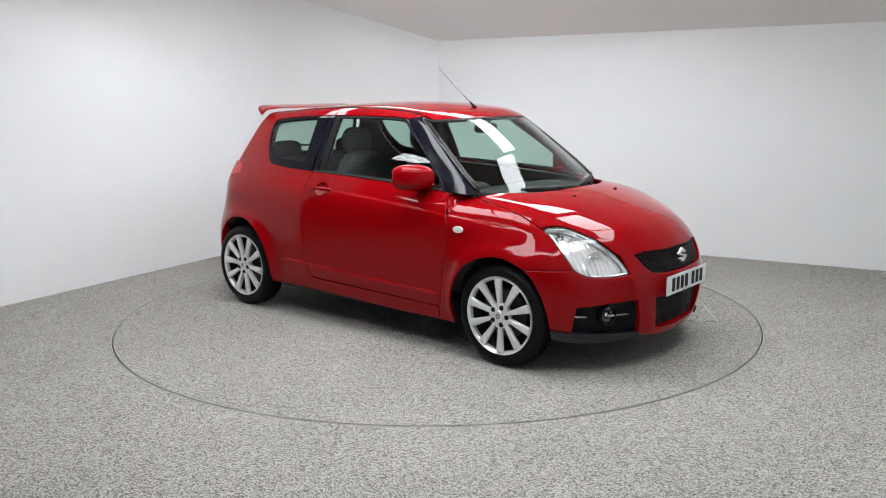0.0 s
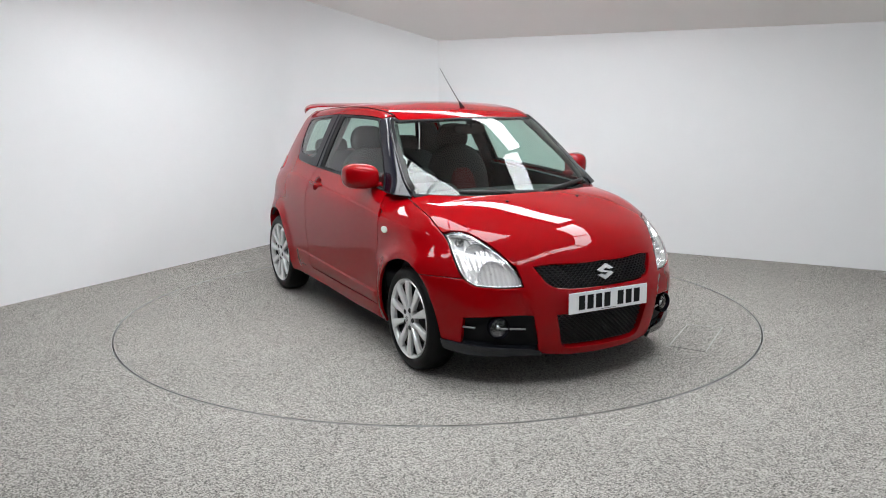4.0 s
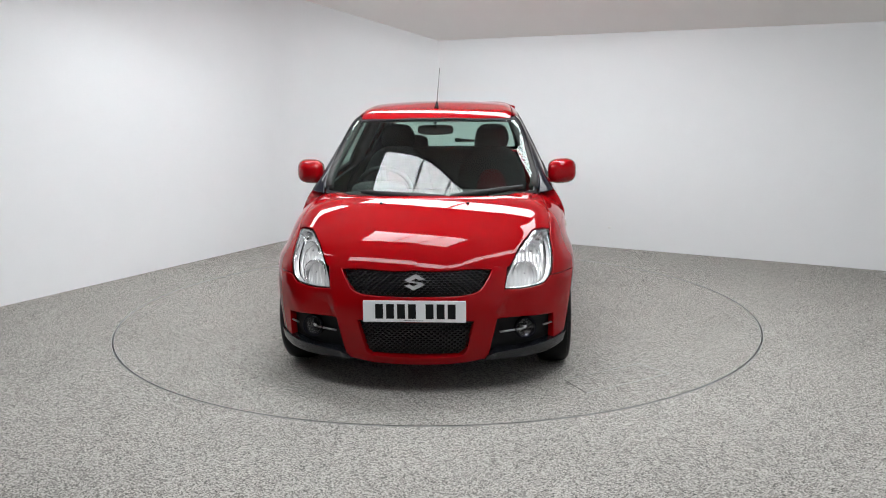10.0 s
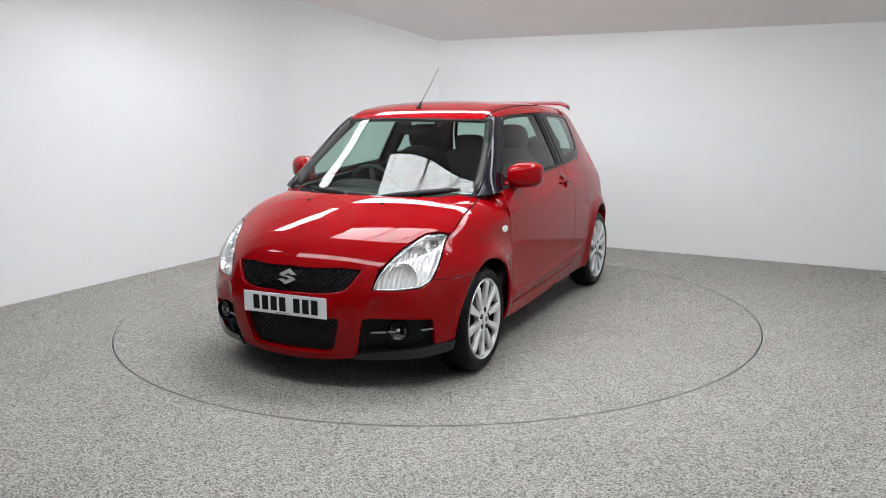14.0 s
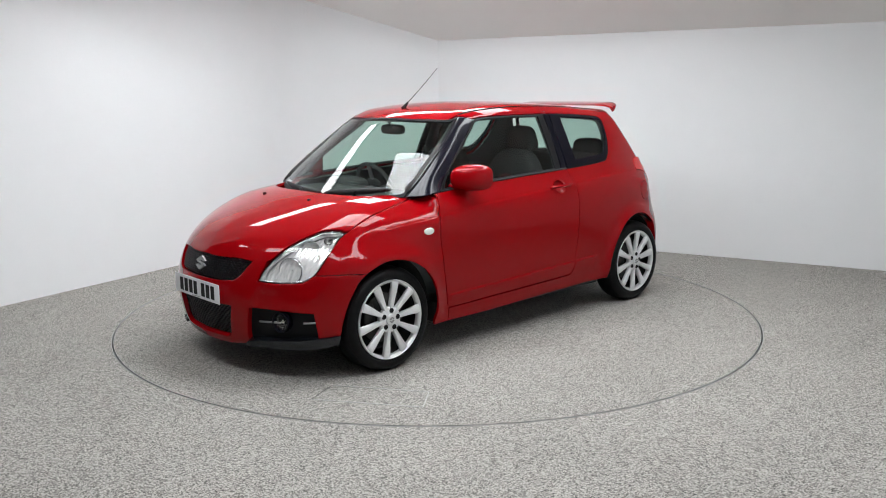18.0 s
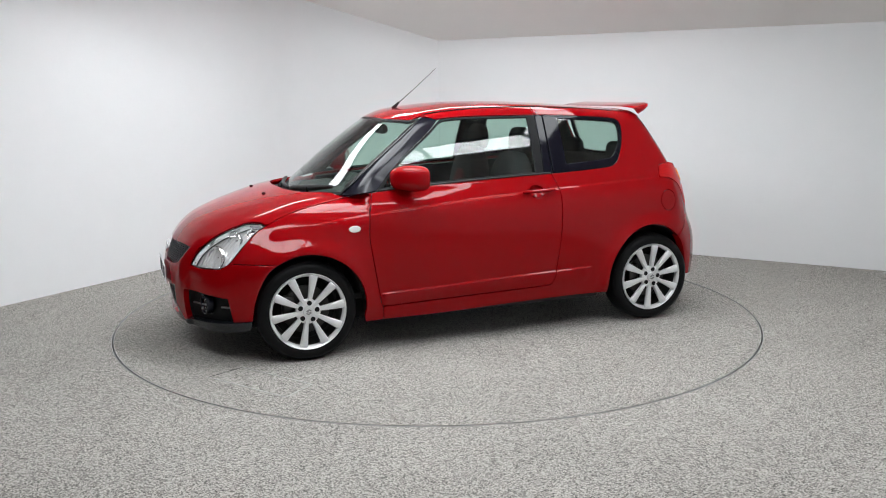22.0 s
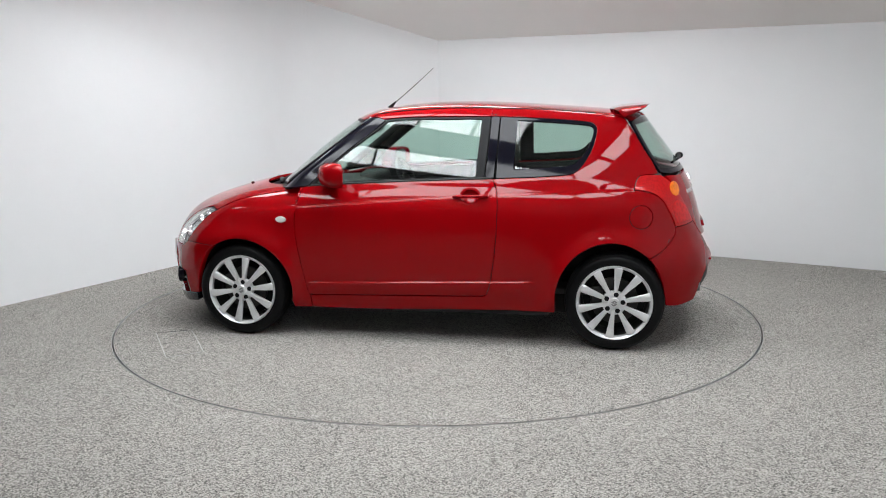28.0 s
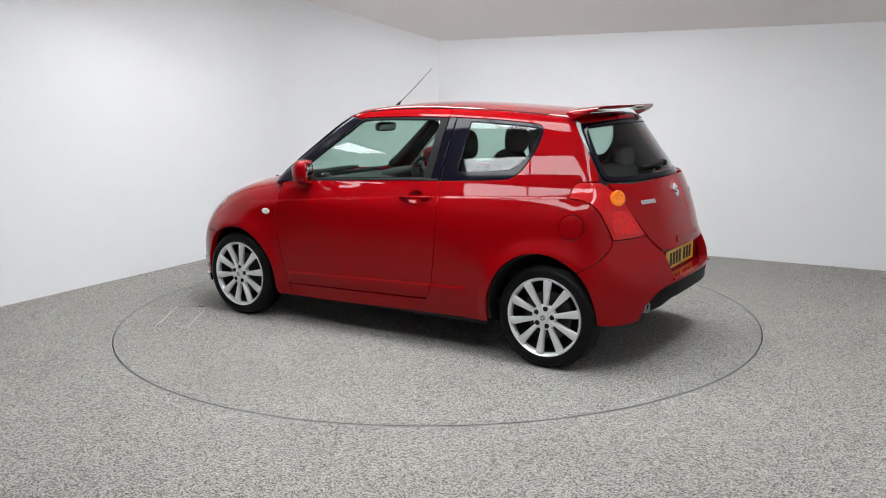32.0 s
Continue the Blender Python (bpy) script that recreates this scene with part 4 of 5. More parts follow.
# ---- car details ----
def lathe(bm, profile, n=64, axis="y"):
    """A closed turned shape: profile of (radius, offset along the axis)."""
    rings = []
    for i in range(n):
        a = 2 * math.pi * i / n
        c, s = math.cos(a), math.sin(a)
        if axis == "y":
            rings.append([bm.verts.new((r * c, o, r * s)) for r, o in profile])
        elif axis == "x":
            rings.append([bm.verts.new((o, r * c, r * s)) for r, o in profile])
        else:
            rings.append([bm.verts.new((r * c, r * s, o)) for r, o in profile])
    for i in range(n):
        p, q = rings[i], rings[(i + 1) % n]
        for k in range(len(profile) - 1):
            bm.faces.new((p[k], q[k], q[k + 1], p[k + 1]))
    bmesh.ops.remove_doubles(bm, verts=bm.verts, dist=1e-6)
    bmesh.ops.recalc_face_normals(bm, faces=bm.faces)
    return bm


def tube(bm, line, radius, n=10, flat=1.0):
    """A round bar along a line of points."""
    pts = [Vector(p) for p in line]
    prev = None
    rings = []
    for i, p in enumerate(pts):
        d = (pts[min(i + 1, len(pts) - 1)] - pts[max(i - 1, 0)]).normalized()
        up = Vector((0, 0, 1)) if abs(d.z) < 0.9 else Vector((1, 0, 0))
        a = d.cross(up).normalized()
        b = a.cross(d).normalized()
        r = radius[i] if isinstance(radius, (list, tuple)) else radius
        rings.append([bm.verts.new(p + a * (r * math.cos(2 * math.pi * k / n)) + b * (r * flat * math.sin(2 * math.pi * k / n))) for k in range(n)])
    for p, q in zip(rings, rings[1:]):
        for k in range(n):
            bm.faces.new((p[k], p[(k + 1) % n], q[(k + 1) % n], q[k]))
    bm.faces.new(rings[0][::-1])
    bm.faces.new(rings[-1])
    bmesh.ops.recalc_face_normals(bm, faces=bm.faces)
    return bm


def blob(bm, centre, size, power=2.6, nu=28, nv=18, shape=None):
    """A rounded block (superellipsoid); shape may shift its points."""
    def sp(v, e):
        return math.copysign(abs(v) ** e, v)
    e = 2.0 / power
    rows = []
    for j in range(nv + 1):
        v = -math.pi / 2 + math.pi * j / nv
        row = []
        for i in range(nu):
            u = 2 * math.pi * i / nu
            p = Vector((sp(math.cos(v), e) * sp(math.cos(u), e), sp(math.cos(v), e) * sp(math.sin(u), e), sp(math.sin(v), e)))
            if shape:
                p = shape(p)
            row.append(bm.verts.new((centre[0] + p.x * size[0] / 2, centre[1] + p.y * size[1] / 2, centre[2] + p.z * size[2] / 2)))
        rows.append(row)
    for a, b in zip(rows, rows[1:]):
        for i in range(nu):
            bm.faces.new((a[i], a[(i + 1) % nu], b[(i + 1) % nu], b[i]))
    bmesh.ops.remove_doubles(bm, verts=bm.verts, dist=1e-5)
    bmesh.ops.recalc_face_normals(bm, faces=bm.faces)
    return bm


def smooth_by_angle(ob, degrees=35):
    me = ob.data
    me.polygons.foreach_set("use_smooth", [True] * len(me.polygons))
    me.set_sharp_from_angle(angle=radians(degrees))
    return ob


# ---- wheels ----
def spoke_mesh():
    """One broad flat-topped spoke from hub to rim, in the wheel's space: radius along x, outward along y."""
    bm = bmesh.new()
    rows = []
    for r, w, y, d in ((0.040, 0.011, -0.012, 0.030), (0.075, 0.0125, -0.010, 0.028), (0.12, 0.0165, -0.007, 0.026), (0.165, 0.021, -0.004, 0.024), (0.195, 0.0238, -0.003, 0.022), (0.210, 0.0252, -0.0045, 0.020), (0.2165, 0.0250, -0.008, 0.016)):
        rows.append([bm.verts.new((r, y - d, -w * 0.9)), bm.verts.new((r, y - 0.006, -w)), bm.verts.new((r, y, -w * 0.72)), bm.verts.new((r, y + 0.0015, 0)), bm.verts.new((r, y, w * 0.72)), bm.verts.new((r, y - 0.006, w)), bm.verts.new((r, y - d, w * 0.9))])
    for a, b in zip(rows, rows[1:]):
        for k in range(7):
            bm.faces.new((a[k], a[(k + 1) % 7], b[(k + 1) % 7], b[k]))
    bm.faces.new(rows[0])
    bm.faces.new(rows[-1][::-1])
    bmesh.ops.recalc_face_normals(bm, faces=bm.faces)
    me = bpy.data.meshes.new("spoke")
    bm.to_mesh(me)
    bm.free()
    me.materials.append(ALLOY)
    me.polygons.foreach_set("use_smooth", [True] * len(me.polygons))
    me.set_sharp_from_angle(angle=radians(40))
    return me


SPOKE = spoke_mesh()


def wheel(x, y, phase):
    """Rim as the part, with tyre, spokes, cap, black nut-hole discs and brake disc on it; its outer face looks along
    +y.
    """
    bm = bmesh.new()
    lathe(bm, [(0.207, -0.040), (0.2085, -0.024), (0.211, -0.016), (0.2175, -0.011), (0.2255, -0.005), (0.2285, -0.009), (0.229, -0.020), (0.222, -0.040), (0.207, -0.040)], 96)
    rim = smooth_by_angle(part("wheel", bm, ALLOY, CAR, "ten-spoke silver alloy wheel with low tyre"), 40)
    rim.matrix_basis = pose(x, y, HUB_Z, 0, 0, 0 if y > 0 else 180)
    bm = bmesh.new()
    lathe(bm, [(0.190, -0.155), (0.205, -0.150), (0.212, -0.10), (0.206, -0.05), (0.206, -0.038), (0.221, -0.038), (0.216, -0.09), (0.216, -0.165), (0.19, -0.165), (0.190, -0.155)], 72)
    smooth_by_angle(part("barrel", bm, BARREL, rim, "dull grey inner barrel"), 40)
    bm = bmesh.new()
    lathe(bm, [(0.223, -0.168), (0.224, -0.020), (0.231, -0.010), (0.240, -0.0055), (0.252, -0.0035), (0.262, -0.0035), (0.274, -0.008), (0.285, -0.018), (0.2935, -0.034), (0.2985, -0.055), (0.2997, -0.095), (0.2985, -0.135), (0.2935, -0.156), (0.285, -0.172), (0.262, -0.186), (0.24, -0.184), (0.223, -0.168)], 120)
    smooth_by_angle(part("tyre", bm, TYRE_RUBBER, rim, "black low-profile tyre"), 60)
    for r0, dy in ((0.2905, 0.0), (0.2435, 0.0)):
        bm = bmesh.new()
        lathe(bm, [(r0 - 0.0012, -0.0242 if r0 > 0.28 else -0.0040), (r0, -0.0235 if r0 > 0.28 else -0.0030), (r0 + 0.0012, -0.027 if r0 > 0.28 else -0.0040)], 96)
        part("sidewall_rib", bm, TYRE_RUBBER, rim, smooth=True)
    for k in range(10):
        ob = new("spoke", SPOKE)
        ob.parent = rim
        ob.matrix_basis = pose(0, 0, 0, 0, phase + 36 * k, 0)
    bm = bmesh.new()
    lathe(bm, [(0.0, -0.040), (0.074, -0.040), (0.074, -0.018), (0.068, -0.013), (0.036, -0.0105), (0.034, -0.013), (0.0, -0.013)], 48)
    smooth_by_angle(part("hub", bm, ALLOY, rim), 40)
    bm = bmesh.new()
    lathe(bm, [(0.0, -0.0125), (0.033, -0.0125), (0.033, -0.005), (0.030, -0.0025), (0.0, -0.0015)], 40)
    smooth_by_angle(part("hub_cap", bm, ALLOY, rim), 30)
    bm = bmesh.new()
    emblem(bm, 0.036, 0.003)
    ob = part("cap_emblem", bm, STEEL, rim)
    ob.matrix_basis = Matrix(((-1, 0, 0, 0), (0, 0, 1, -0.001), (0, 1, 0, 0), (0, 0, 0, 1)))
    # no real holes: flat black discs carry the shade of the nut holes
    for k in range(5):
        a = radians(phase + 18 + 72 * k)
        bm = bmesh.new()
        lathe(bm, [(0.0, -0.0092), (0.0130, -0.0092), (0.0140, -0.0086), (0.0150, -0.012), (0.0150, -0.018), (0.0, -0.018)], 20)
        for v in bm.verts:
            v.co.x += 0.052 * math.cos(a)
            v.co.z += 0.052 * math.sin(a)
        part("nut_hole_disc", bm, PLATE_BLACK, rim, "raised black disc in place of a shaded wheel nut hole", smooth=True)
    bm = bmesh.new()
    lathe(bm, [(0.0, -0.085), (0.140, -0.085), (0.142, -0.088), (0.142, -0.104), (0.140, -0.107), (0.0, -0.107)], 64)
    smooth_by_angle(part("brake_disc", bm, BRAKE, rim, "worn steel brake disc"), 30)
    bm = bmesh.new()
    blob(bm, (0.105, -0.085, 0.02), (0.075, 0.05, 0.15), 4, 16, 10)
    part("brake_caliper", bm, BRAKE, rim, smooth=True)
    bm = bmesh.new()
    lathe(bm, [(0.0, -0.14), (0.188, -0.14), (0.188, -0.150), (0.0, -0.150)], 48)
    part("backing_plate", bm, UNDER, rim)
    return rim


def emblem(bm, size, thick):
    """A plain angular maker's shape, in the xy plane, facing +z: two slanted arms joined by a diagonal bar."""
    k = size
    shapes = [[(0.50, 0.18), (0.06, 0.50), (-0.50, 0.14), (-0.30, 0.0), (0.06, 0.24), (0.24, 0.12)],
              [(-0.50, 0.14), (-0.30, 0.0), (0.50, -0.14), (0.30, 0.0)],
              [(-0.50, -0.18), (-0.06, -0.50), (0.50, -0.14), (0.30, 0.0), (-0.06, -0.24), (-0.24, -0.12)]]
    for i, s in enumerate(shapes):
        prism(bm, [(x * k, y * k) for x, y in s], 0.0, thick + 0.0003 * (i == 1))
    return bm


WHEELS = [wheel(x, y, ph) for x, y, ph in ((HUB_F, 0.826, 8), (HUB_R, 0.812, 12), (HUB_F, -0.826, 20), (HUB_R, -0.812, 30))]


# ---- dark structure under the skin ----
def underbody():
    bm = bmesh.new()
    box(bm, -1.36, 1.62, -0.60, 0.60, 0.175, 0.30, 0.02)
    for x0, x1 in ((-0.80, 0.80),):
        box(bm, x0, x1, -0.755, 0.755, 0.19, 0.32, 0.02)
    part("underbody", bm, UNDER, CAR, "black sealed underbody")
    bm = bmesh.new()
    box(bm, 1.0, 1.66, -0.52, 0.52, 0.22, 0.64, 0.03)
    box(bm, 1.66, 1.80, -0.36, 0.36, 0.22, 0.62, 0.01)
    box(bm, 0.93, 1.0, -0.66, 0.66, 0.22, 0.86, 0.01)
    part("engine_bay", bm, UNDER, CAR, "black engine bay behind the grilles")
    bm = bmesh.new()
    box(bm, -1.58, -1.30, -0.50, 0.50, 0.25, 0.72, 0.03)
    part("boot_floor", bm, UNDER, CAR)
    for hx in (HUB_F, HUB_R):
        for s in (1, -1):
            bm = bmesh.new()
            rows = []
            for a in range(2, 180, 8):
                c, z = math.cos(radians(a)), math.sin(radians(a))
                rows.append([bm.verts.new((hx + (0.02 if hx < 0 else 0) + r * c, s * y, HUB_Z + r * z)) for r, y in ((0.30, 0.52), (0.352, 0.53), (0.36, 0.60), (0.358, 0.72), (0.37, 0.72))])
            for p, q in zip(rows, rows[1:]):
                for k in range(4):
                    bm.faces.new((p[k], p[k + 1], q[k + 1], q[k]))
            hub = bm.verts.new((hx, s * 0.50, HUB_Z))
            for p, q in zip(rows, rows[1:]):
                bm.faces.new((hub, p[0], q[0]))
            part("wheel_arch_liner", bm, UNDER, CAR, smooth=True)


underbody()


# ---- front details ----
def hex_mesh(name, outline, view, skin, parent, cell_w, cell_h, lift, label):
    """A honeycomb of thin walls inside an outline."""
    loop = rounded(outline)
    lo, hi = loop.min(0), loop.max(0)
    uv, faces = [], []
    row = 0
    v = lo[1]
    while v < hi[1] + cell_h:
        u = lo[0] + (cell_w / 2 if row % 2 else 0)
        while u < hi[0] + cell_w:
            pts = np.array([(u + cell_w * 0.5 * a, v + cell_h * 0.667 * b) for a, b in ((0.55, 1), (1.05, 0), (0.55, -1), (-0.55, -1), (-1.05, 0), (-0.55, 1))])
            if within(loop, np.array([(u, v)]))[0]:
                inn = np.array((u, v)) + (pts - (u, v)) * 0.83
                uv.append((pts, inn))
            u += cell_w * 1.0
        v += cell_h
        row += 1
    flat = np.concatenate([np.concatenate(p) for p in uv])
    P = on_skin(view, skin, flat)
    N = gradient(skin, P)
    A, B = P + N * lift, P + N * (lift - 0.018)
    verts = []
    for i in range(len(uv)):
        o, k = i * 12, len(verts)
        verts += A[o:o + 6].tolist() + A[o + 6:o + 12].tolist() + B[o + 6:o + 12].tolist()
        for j in range(6):
            m = (j + 1) % 6
            faces += [(k + j, k + m, k + 6 + m, k + 6 + j), (k + 6 + j, k + 6 + m, k + 12 + m, k + 12 + j)]
    me = bpy.data.meshes.new(name)
    me.from_pydata(verts, [], faces)
    me.materials.append(GRILLE)
    ob = new(name, me)
    ob.parent = parent
    ob["label"] = label
    return ob


def number_plate(parent, m, material, label):
    bm = bmesh.new()
    box(bm, -0.26, 0.26, -0.0556, 0.0556, 0.0, 0.005, 0.002)
    plate = part("number_plate", bm, material, parent, label)
    plate.matrix_basis = m
    x = -0.198
    for i in range(7):
        if i == 4:
            x += 0.033
        bm = bmesh.new()
        box(bm, x, x + 0.040, -0.038, 0.038, 0.0055, 0.0062)
        part("bar", bm, PLATE_BLACK, plate)
        x += 0.0555
    bm = bmesh.new()
    box(bm, -0.055, 0.045, -0.0485, -0.0465, 0.0055, 0.0060)
    part("small_bar", bm, PLATE_BLACK, plate)
    return plate


def front_details():
    fb = BODY["front_bumper"]
    up = both([(0.0, 0.548), fan_f(1.915, 0.20, 0.549), fan_f(1.895, 0.268, 0.555), fan_f(1.879, 0.314, 0.567), fan_f(1.861, 0.345, 0.594), fan_f(1.797, 0.398, 0.680), (0.0, 0.688)])
    up = [(*p, 1) if abs(p[1] - 0.680) < 1e-4 else p for p in up]
    panel("grille_backing", up, FRONT_FAN, lower_skin, UNDER, fb, lift=-0.050, gap=-0.006, depth=0.004)
    hex_mesh("upper_grille", up, FRONT_FAN, lower_skin, fb, 0.0255, 0.0122, -0.014, "black honeycomb grille")
    low = both([(0.0, 0.414), fan_f(1.90, 0.294, 0.414), fan_f(1.893, 0.272, 0.325), fan_f(1.88, 0.250, 0.245), fan_f(1.88, 0.213, 0.227), (0.0, 0.222)])
    panel("lower_grille_backing", low, FRONT_FAN, lower_skin, UNDER, fb, lift=-0.062, gap=-0.006, depth=0.004)
    hex_mesh("lower_grille", low, FRONT_FAN, lower_skin, fb, 0.0255, 0.0122, -0.024, "black honeycomb lower grille")
    for s in (1, -1):
        fog = [(*fan_f(1.63, 0.700, 0.392), 1), fan_f(1.75, 0.57, 0.405), (*fan_f(1.853, 0.418, 0.412), 1), fan_f(1.857, 0.400, 0.32), (*fan_f(1.840, 0.375, 0.222), 1), fan_f(1.80, 0.45, 0.226), fan_f(1.736, 0.551, 0.234), (*fan_f(1.60, 0.695, 0.252), 1)]
        rec = panel("fog_lamp_recess", fog, FRONT_FAN, lower_skin, BLACK_TRIM, fb, lift=-0.034, gap=-0.004, depth=0.004, side=s, label="black fog lamp recess")
        c = on_skin(FRONT_FAN, lower_skin, [fan_f(1.770, 0.574, 0.342)])[0]
        aim = Matrix.Translation((c[0] - 0.012, s * c[1], c[2])) @ pose(0, 0, 0, 0, 0, s * 14)
        bm = bmesh.new()
        lathe(bm, [(0.046, -0.03), (0.056, -0.03), (0.059, 0.0), (0.0565, 0.012), (0.051, 0.012), (0.047, 0.002), (0.046, -0.03)], 40, "x")
        ring = smooth_by_angle(part("fog_lamp", bm, BLACK_GLOSS, rec, "round fog lamp in a black surround"), 40)
        ring.matrix_basis = aim
        for nm, prof, mat in (("reflector", [(0.0, -0.030), (0.025, -0.025), (0.047, -0.006)], FOG_BOWL), ("bulb", [(0.0, -0.028), (0.015, -0.026), (0.016, -0.014), (0.008, -0.006), (0.0, -0.005)], CHROME), ("lens", [(0.0, 0.008), (0.025, 0.006), (0.048, -0.001)], LENS)):
            bm = bmesh.new()
            lathe(bm, prof, 36, "x")
            ob = part("fog_" + nm, bm, mat, rec, smooth=True)
            ob.matrix_basis = aim
            ob.visible_shadow = nm != "lens"
        # bright strip on both sides of the lamp
        for y0, y1 in ((0.632, 0.692), (0.405, 0.522)):
            q = on_skin(FRONT_FAN, lower_skin, [fan_f(FAN_F + math.sqrt(max(0.09, 0.70 ** 2 - (y * 0.75) ** 2)), y, 0.338 - 0.03 * (0.6 - y)) for y in np.linspace(y0, y1, 6)])
            bm = bmesh.new()
            tube(bm, [(p[0] - 0.020, s * p[1], p[2]) for p in q], 0.0055, 8)
            part("trim_strip", bm, STEEL, rec, "thin silver strip", smooth=True)
        # satin grey lip under the bumper corner
        lip = [(*seam_f(1.508, 0.268), 1), fan_f(1.60, 0.700, 0.257), fan_f(1.736, 0.551, 0.240), fan_f(1.80, 0.45, 0.232), fan_f(1.840, 0.375, 0.225), (*fan_f(1.846, 0.352, 0.205), 1), (*fan_f(1.843, 0.356, 0.188), 1), fan_f(1.73, 0.53, 0.182), fan_f(1.60, 0.68, 0.192), (*seam_f(1.512, 0.212), 1)]
        panel("bumper_lip", lip, FRONT_FAN, lower_skin, GREY_LIP, fb, lift=0.012, depth=0.055, side=s, edge=0.006, step=0.014, label="glossy dark grey lower bumper lip")
        # headlamps
        lamp = marked([fan_f(*p) for p in LAMP], LAMP_SHARP)
        hous = panel("headlamp", lamp, FRONT_FAN, lower_skin, REFLECTOR, CAR, lift=-0.052, gap=0.004, depth=-0.049, side=s, label="clear headlamp with chrome reflectors")
        lens = panel("lens", lamp, FRONT_FAN, lower_skin, LENS, hous, lift=0.0, gap=0.003, depth=0.003, side=s, label="clear plastic lens")
        lens.visible_shadow = False
        rim = rounded(lamp)
        rim = rim if area2(rim) > 0 else rim[::-1]
        panel("bezel", rim, FRONT_FAN, lower_skin, BOWL, hous, holes=(inset(rim, 0.013)[::-1],), lift=-0.010, gap=0.004, depth=0.03, side=s, step=0.012, label="bright lamp bezel")
        for (cx, cy, cz), r, yaw in (((1.702, 0.582, 0.632), 0.068, 24), ((1.592, 0.622, 0.745), 0.050, 32), ((1.50, 0.668, 0.795), 0.024, 42)):
            # sink each bowl until its rim stays well under the lens
            c3, ring = np.array((cx, cy, cz)), np.arange(24) * math.pi / 12
            for _ in range(30):
                m = np.array(pose(0, 0, 0, 0, -6, yaw))[:3, :3]
                rim3 = c3 + np.stack([0 * ring, 1.10 * r * np.cos(ring), 1.10 * r * np.sin(ring)], 1) @ m.T
                if lower_skin(*rim3.T).max() < -0.009:
                    break
                c3 = c3 - gradient(lower_skin, rim3[[int(np.argmax(lower_skin(*rim3.T)))]])[0] * 0.003
            at = Matrix.Translation((c3[0], s * c3[1], c3[2])) @ pose(0, 0, 0, 0, -6, s * yaw)
            # the bowl is cut into upright flutes that deepen towards its rim
            bm = bmesh.new()
            lathe(bm, [(0.0, -r * 0.85), (r * 0.2, -r * 0.83), (r * 0.4, -r * 0.75), (r * 0.6, -r * 0.62), (r * 0.75, -r * 0.47), (r * 0.88, -r * 0.28), (r, 0.0)], 72, "x")
            for v in bm.verts:
                k = min(1.0, math.hypot(v.co.y, v.co.z) / (0.6 * r))
                v.co.x -= 0.085 * r * k * abs(math.sin(v.co.y / r * 8.0)) + 0.055 * r * k * abs(math.sin(v.co.z / r * 4.2 + 0.5))
            ob = smooth_by_angle(part("reflector_bowl", bm, BOWL, hous), 20)
            ob.matrix_basis = at
            bm = bmesh.new()
            lathe(bm, [(r, -0.010), (r * 0.99, 0.0), (r * 1.01, 0.002), (r * 1.04, 0.002), (r * 1.06, -0.001), (r * 1.07, -0.016)], 48, "x")
            ob = smooth_by_angle(part("bowl_rim", bm, CHROME, hous, "bright rim of the reflector"), 40)
            ob.matrix_basis = at
            bm = bmesh.new()
            lathe(bm, [(0.0, -r * 0.84), (r * 0.34, -r * 0.80), (r * 0.34, -r * 0.72), (r * 0.16, -r * 0.66), (r * 0.17, -r * 0.32), (r * 0.10, -r * 0.22), (0.0, -r * 0.20)], 20, "x")
            ob = part("bulb", bm, BULB_GREY, hous, "grey capped bulb", smooth=True)
            ob.matrix_basis = at
        # side repeater
        ob = panel("side_repeater", oval(0.899, 0.770, 0.036, 0.0195), SIDE, lower_skin, SIDE_LENS, BODY["wing", s], lift=0.006, depth=0.008, gap=0.0, side=s, step=0.008, edge=0.005, label="pale oval side repeater lamp")
        # washer jets
        p = on_skin(ABOVE, lower_skin, [(1.325, 0.245)])[0]
        bm = bmesh.new()
        blob(bm, (p[0], s * p[1], p[2] + 0.003), (0.026, 0.018, 0.014), 2.2, 12, 8)
        part("washer_jet", bm, BLACK_TRIM, BODY["bonnet"], smooth=True)
    number_plate(fb, Matrix(((0, 0, 1, 1.9395), (1, 0, 0, 0), (0, 1, 0, 0.474), (0, 0, 0, 1))), PLATE_WHITE, "white front number plate with dark bars")
    bm = bmesh.new()
    emblem(bm, 0.105, 0.012)
    for v in bm.verts:
        v.co.y *= 0.80
    ob = part("badge", bm, SILVER, fb, "chrome maker's badge on the grille")
    ob.matrix_basis = Matrix(((0, 0, 1, 1.900), (1, 0, 0, 0), (0, 1, 0, 0.614), (0, 0, 0, 1))) @ pose(0, 0, 0, -12, 0, 0)
    # scuttle under the windscreen
    half = [(1.215, 0.0), (1.213, 0.1), (1.19, 0.27), (1.115, 0.44), (1.0, 0.535), (0.885, 0.632, 1), (0.875, 0.61, 1), (0.95, 0.50), (1.04, 0.35), (1.09, 0.2), (1.105, 0.0)]
    panel("scuttle", both_v(half), ABOVE, lower_skin, BLACK_TRIM, CAR, lift=-0.036, gap=-0.006, depth=0.03, label="black plastic scuttle under the windscreen")
    for (y0, y1, off0, off1, py) in ((-0.40, 0.10, 0.012, 0.0, 0.02), (0.13, 0.555, 0.0, 0.026, 0.44)):
        ys = np.linspace(y0, y1, 12)
        p = on_skin(ABOVE, upper_skin, [(1.145 - 0.50 * y * y - off0 - (off1 - off0) * (y - y0) / (y1 - y0) - 0.014, y) for y in ys])
        n = gradient(upper_skin, p)
        bm = bmesh.new()
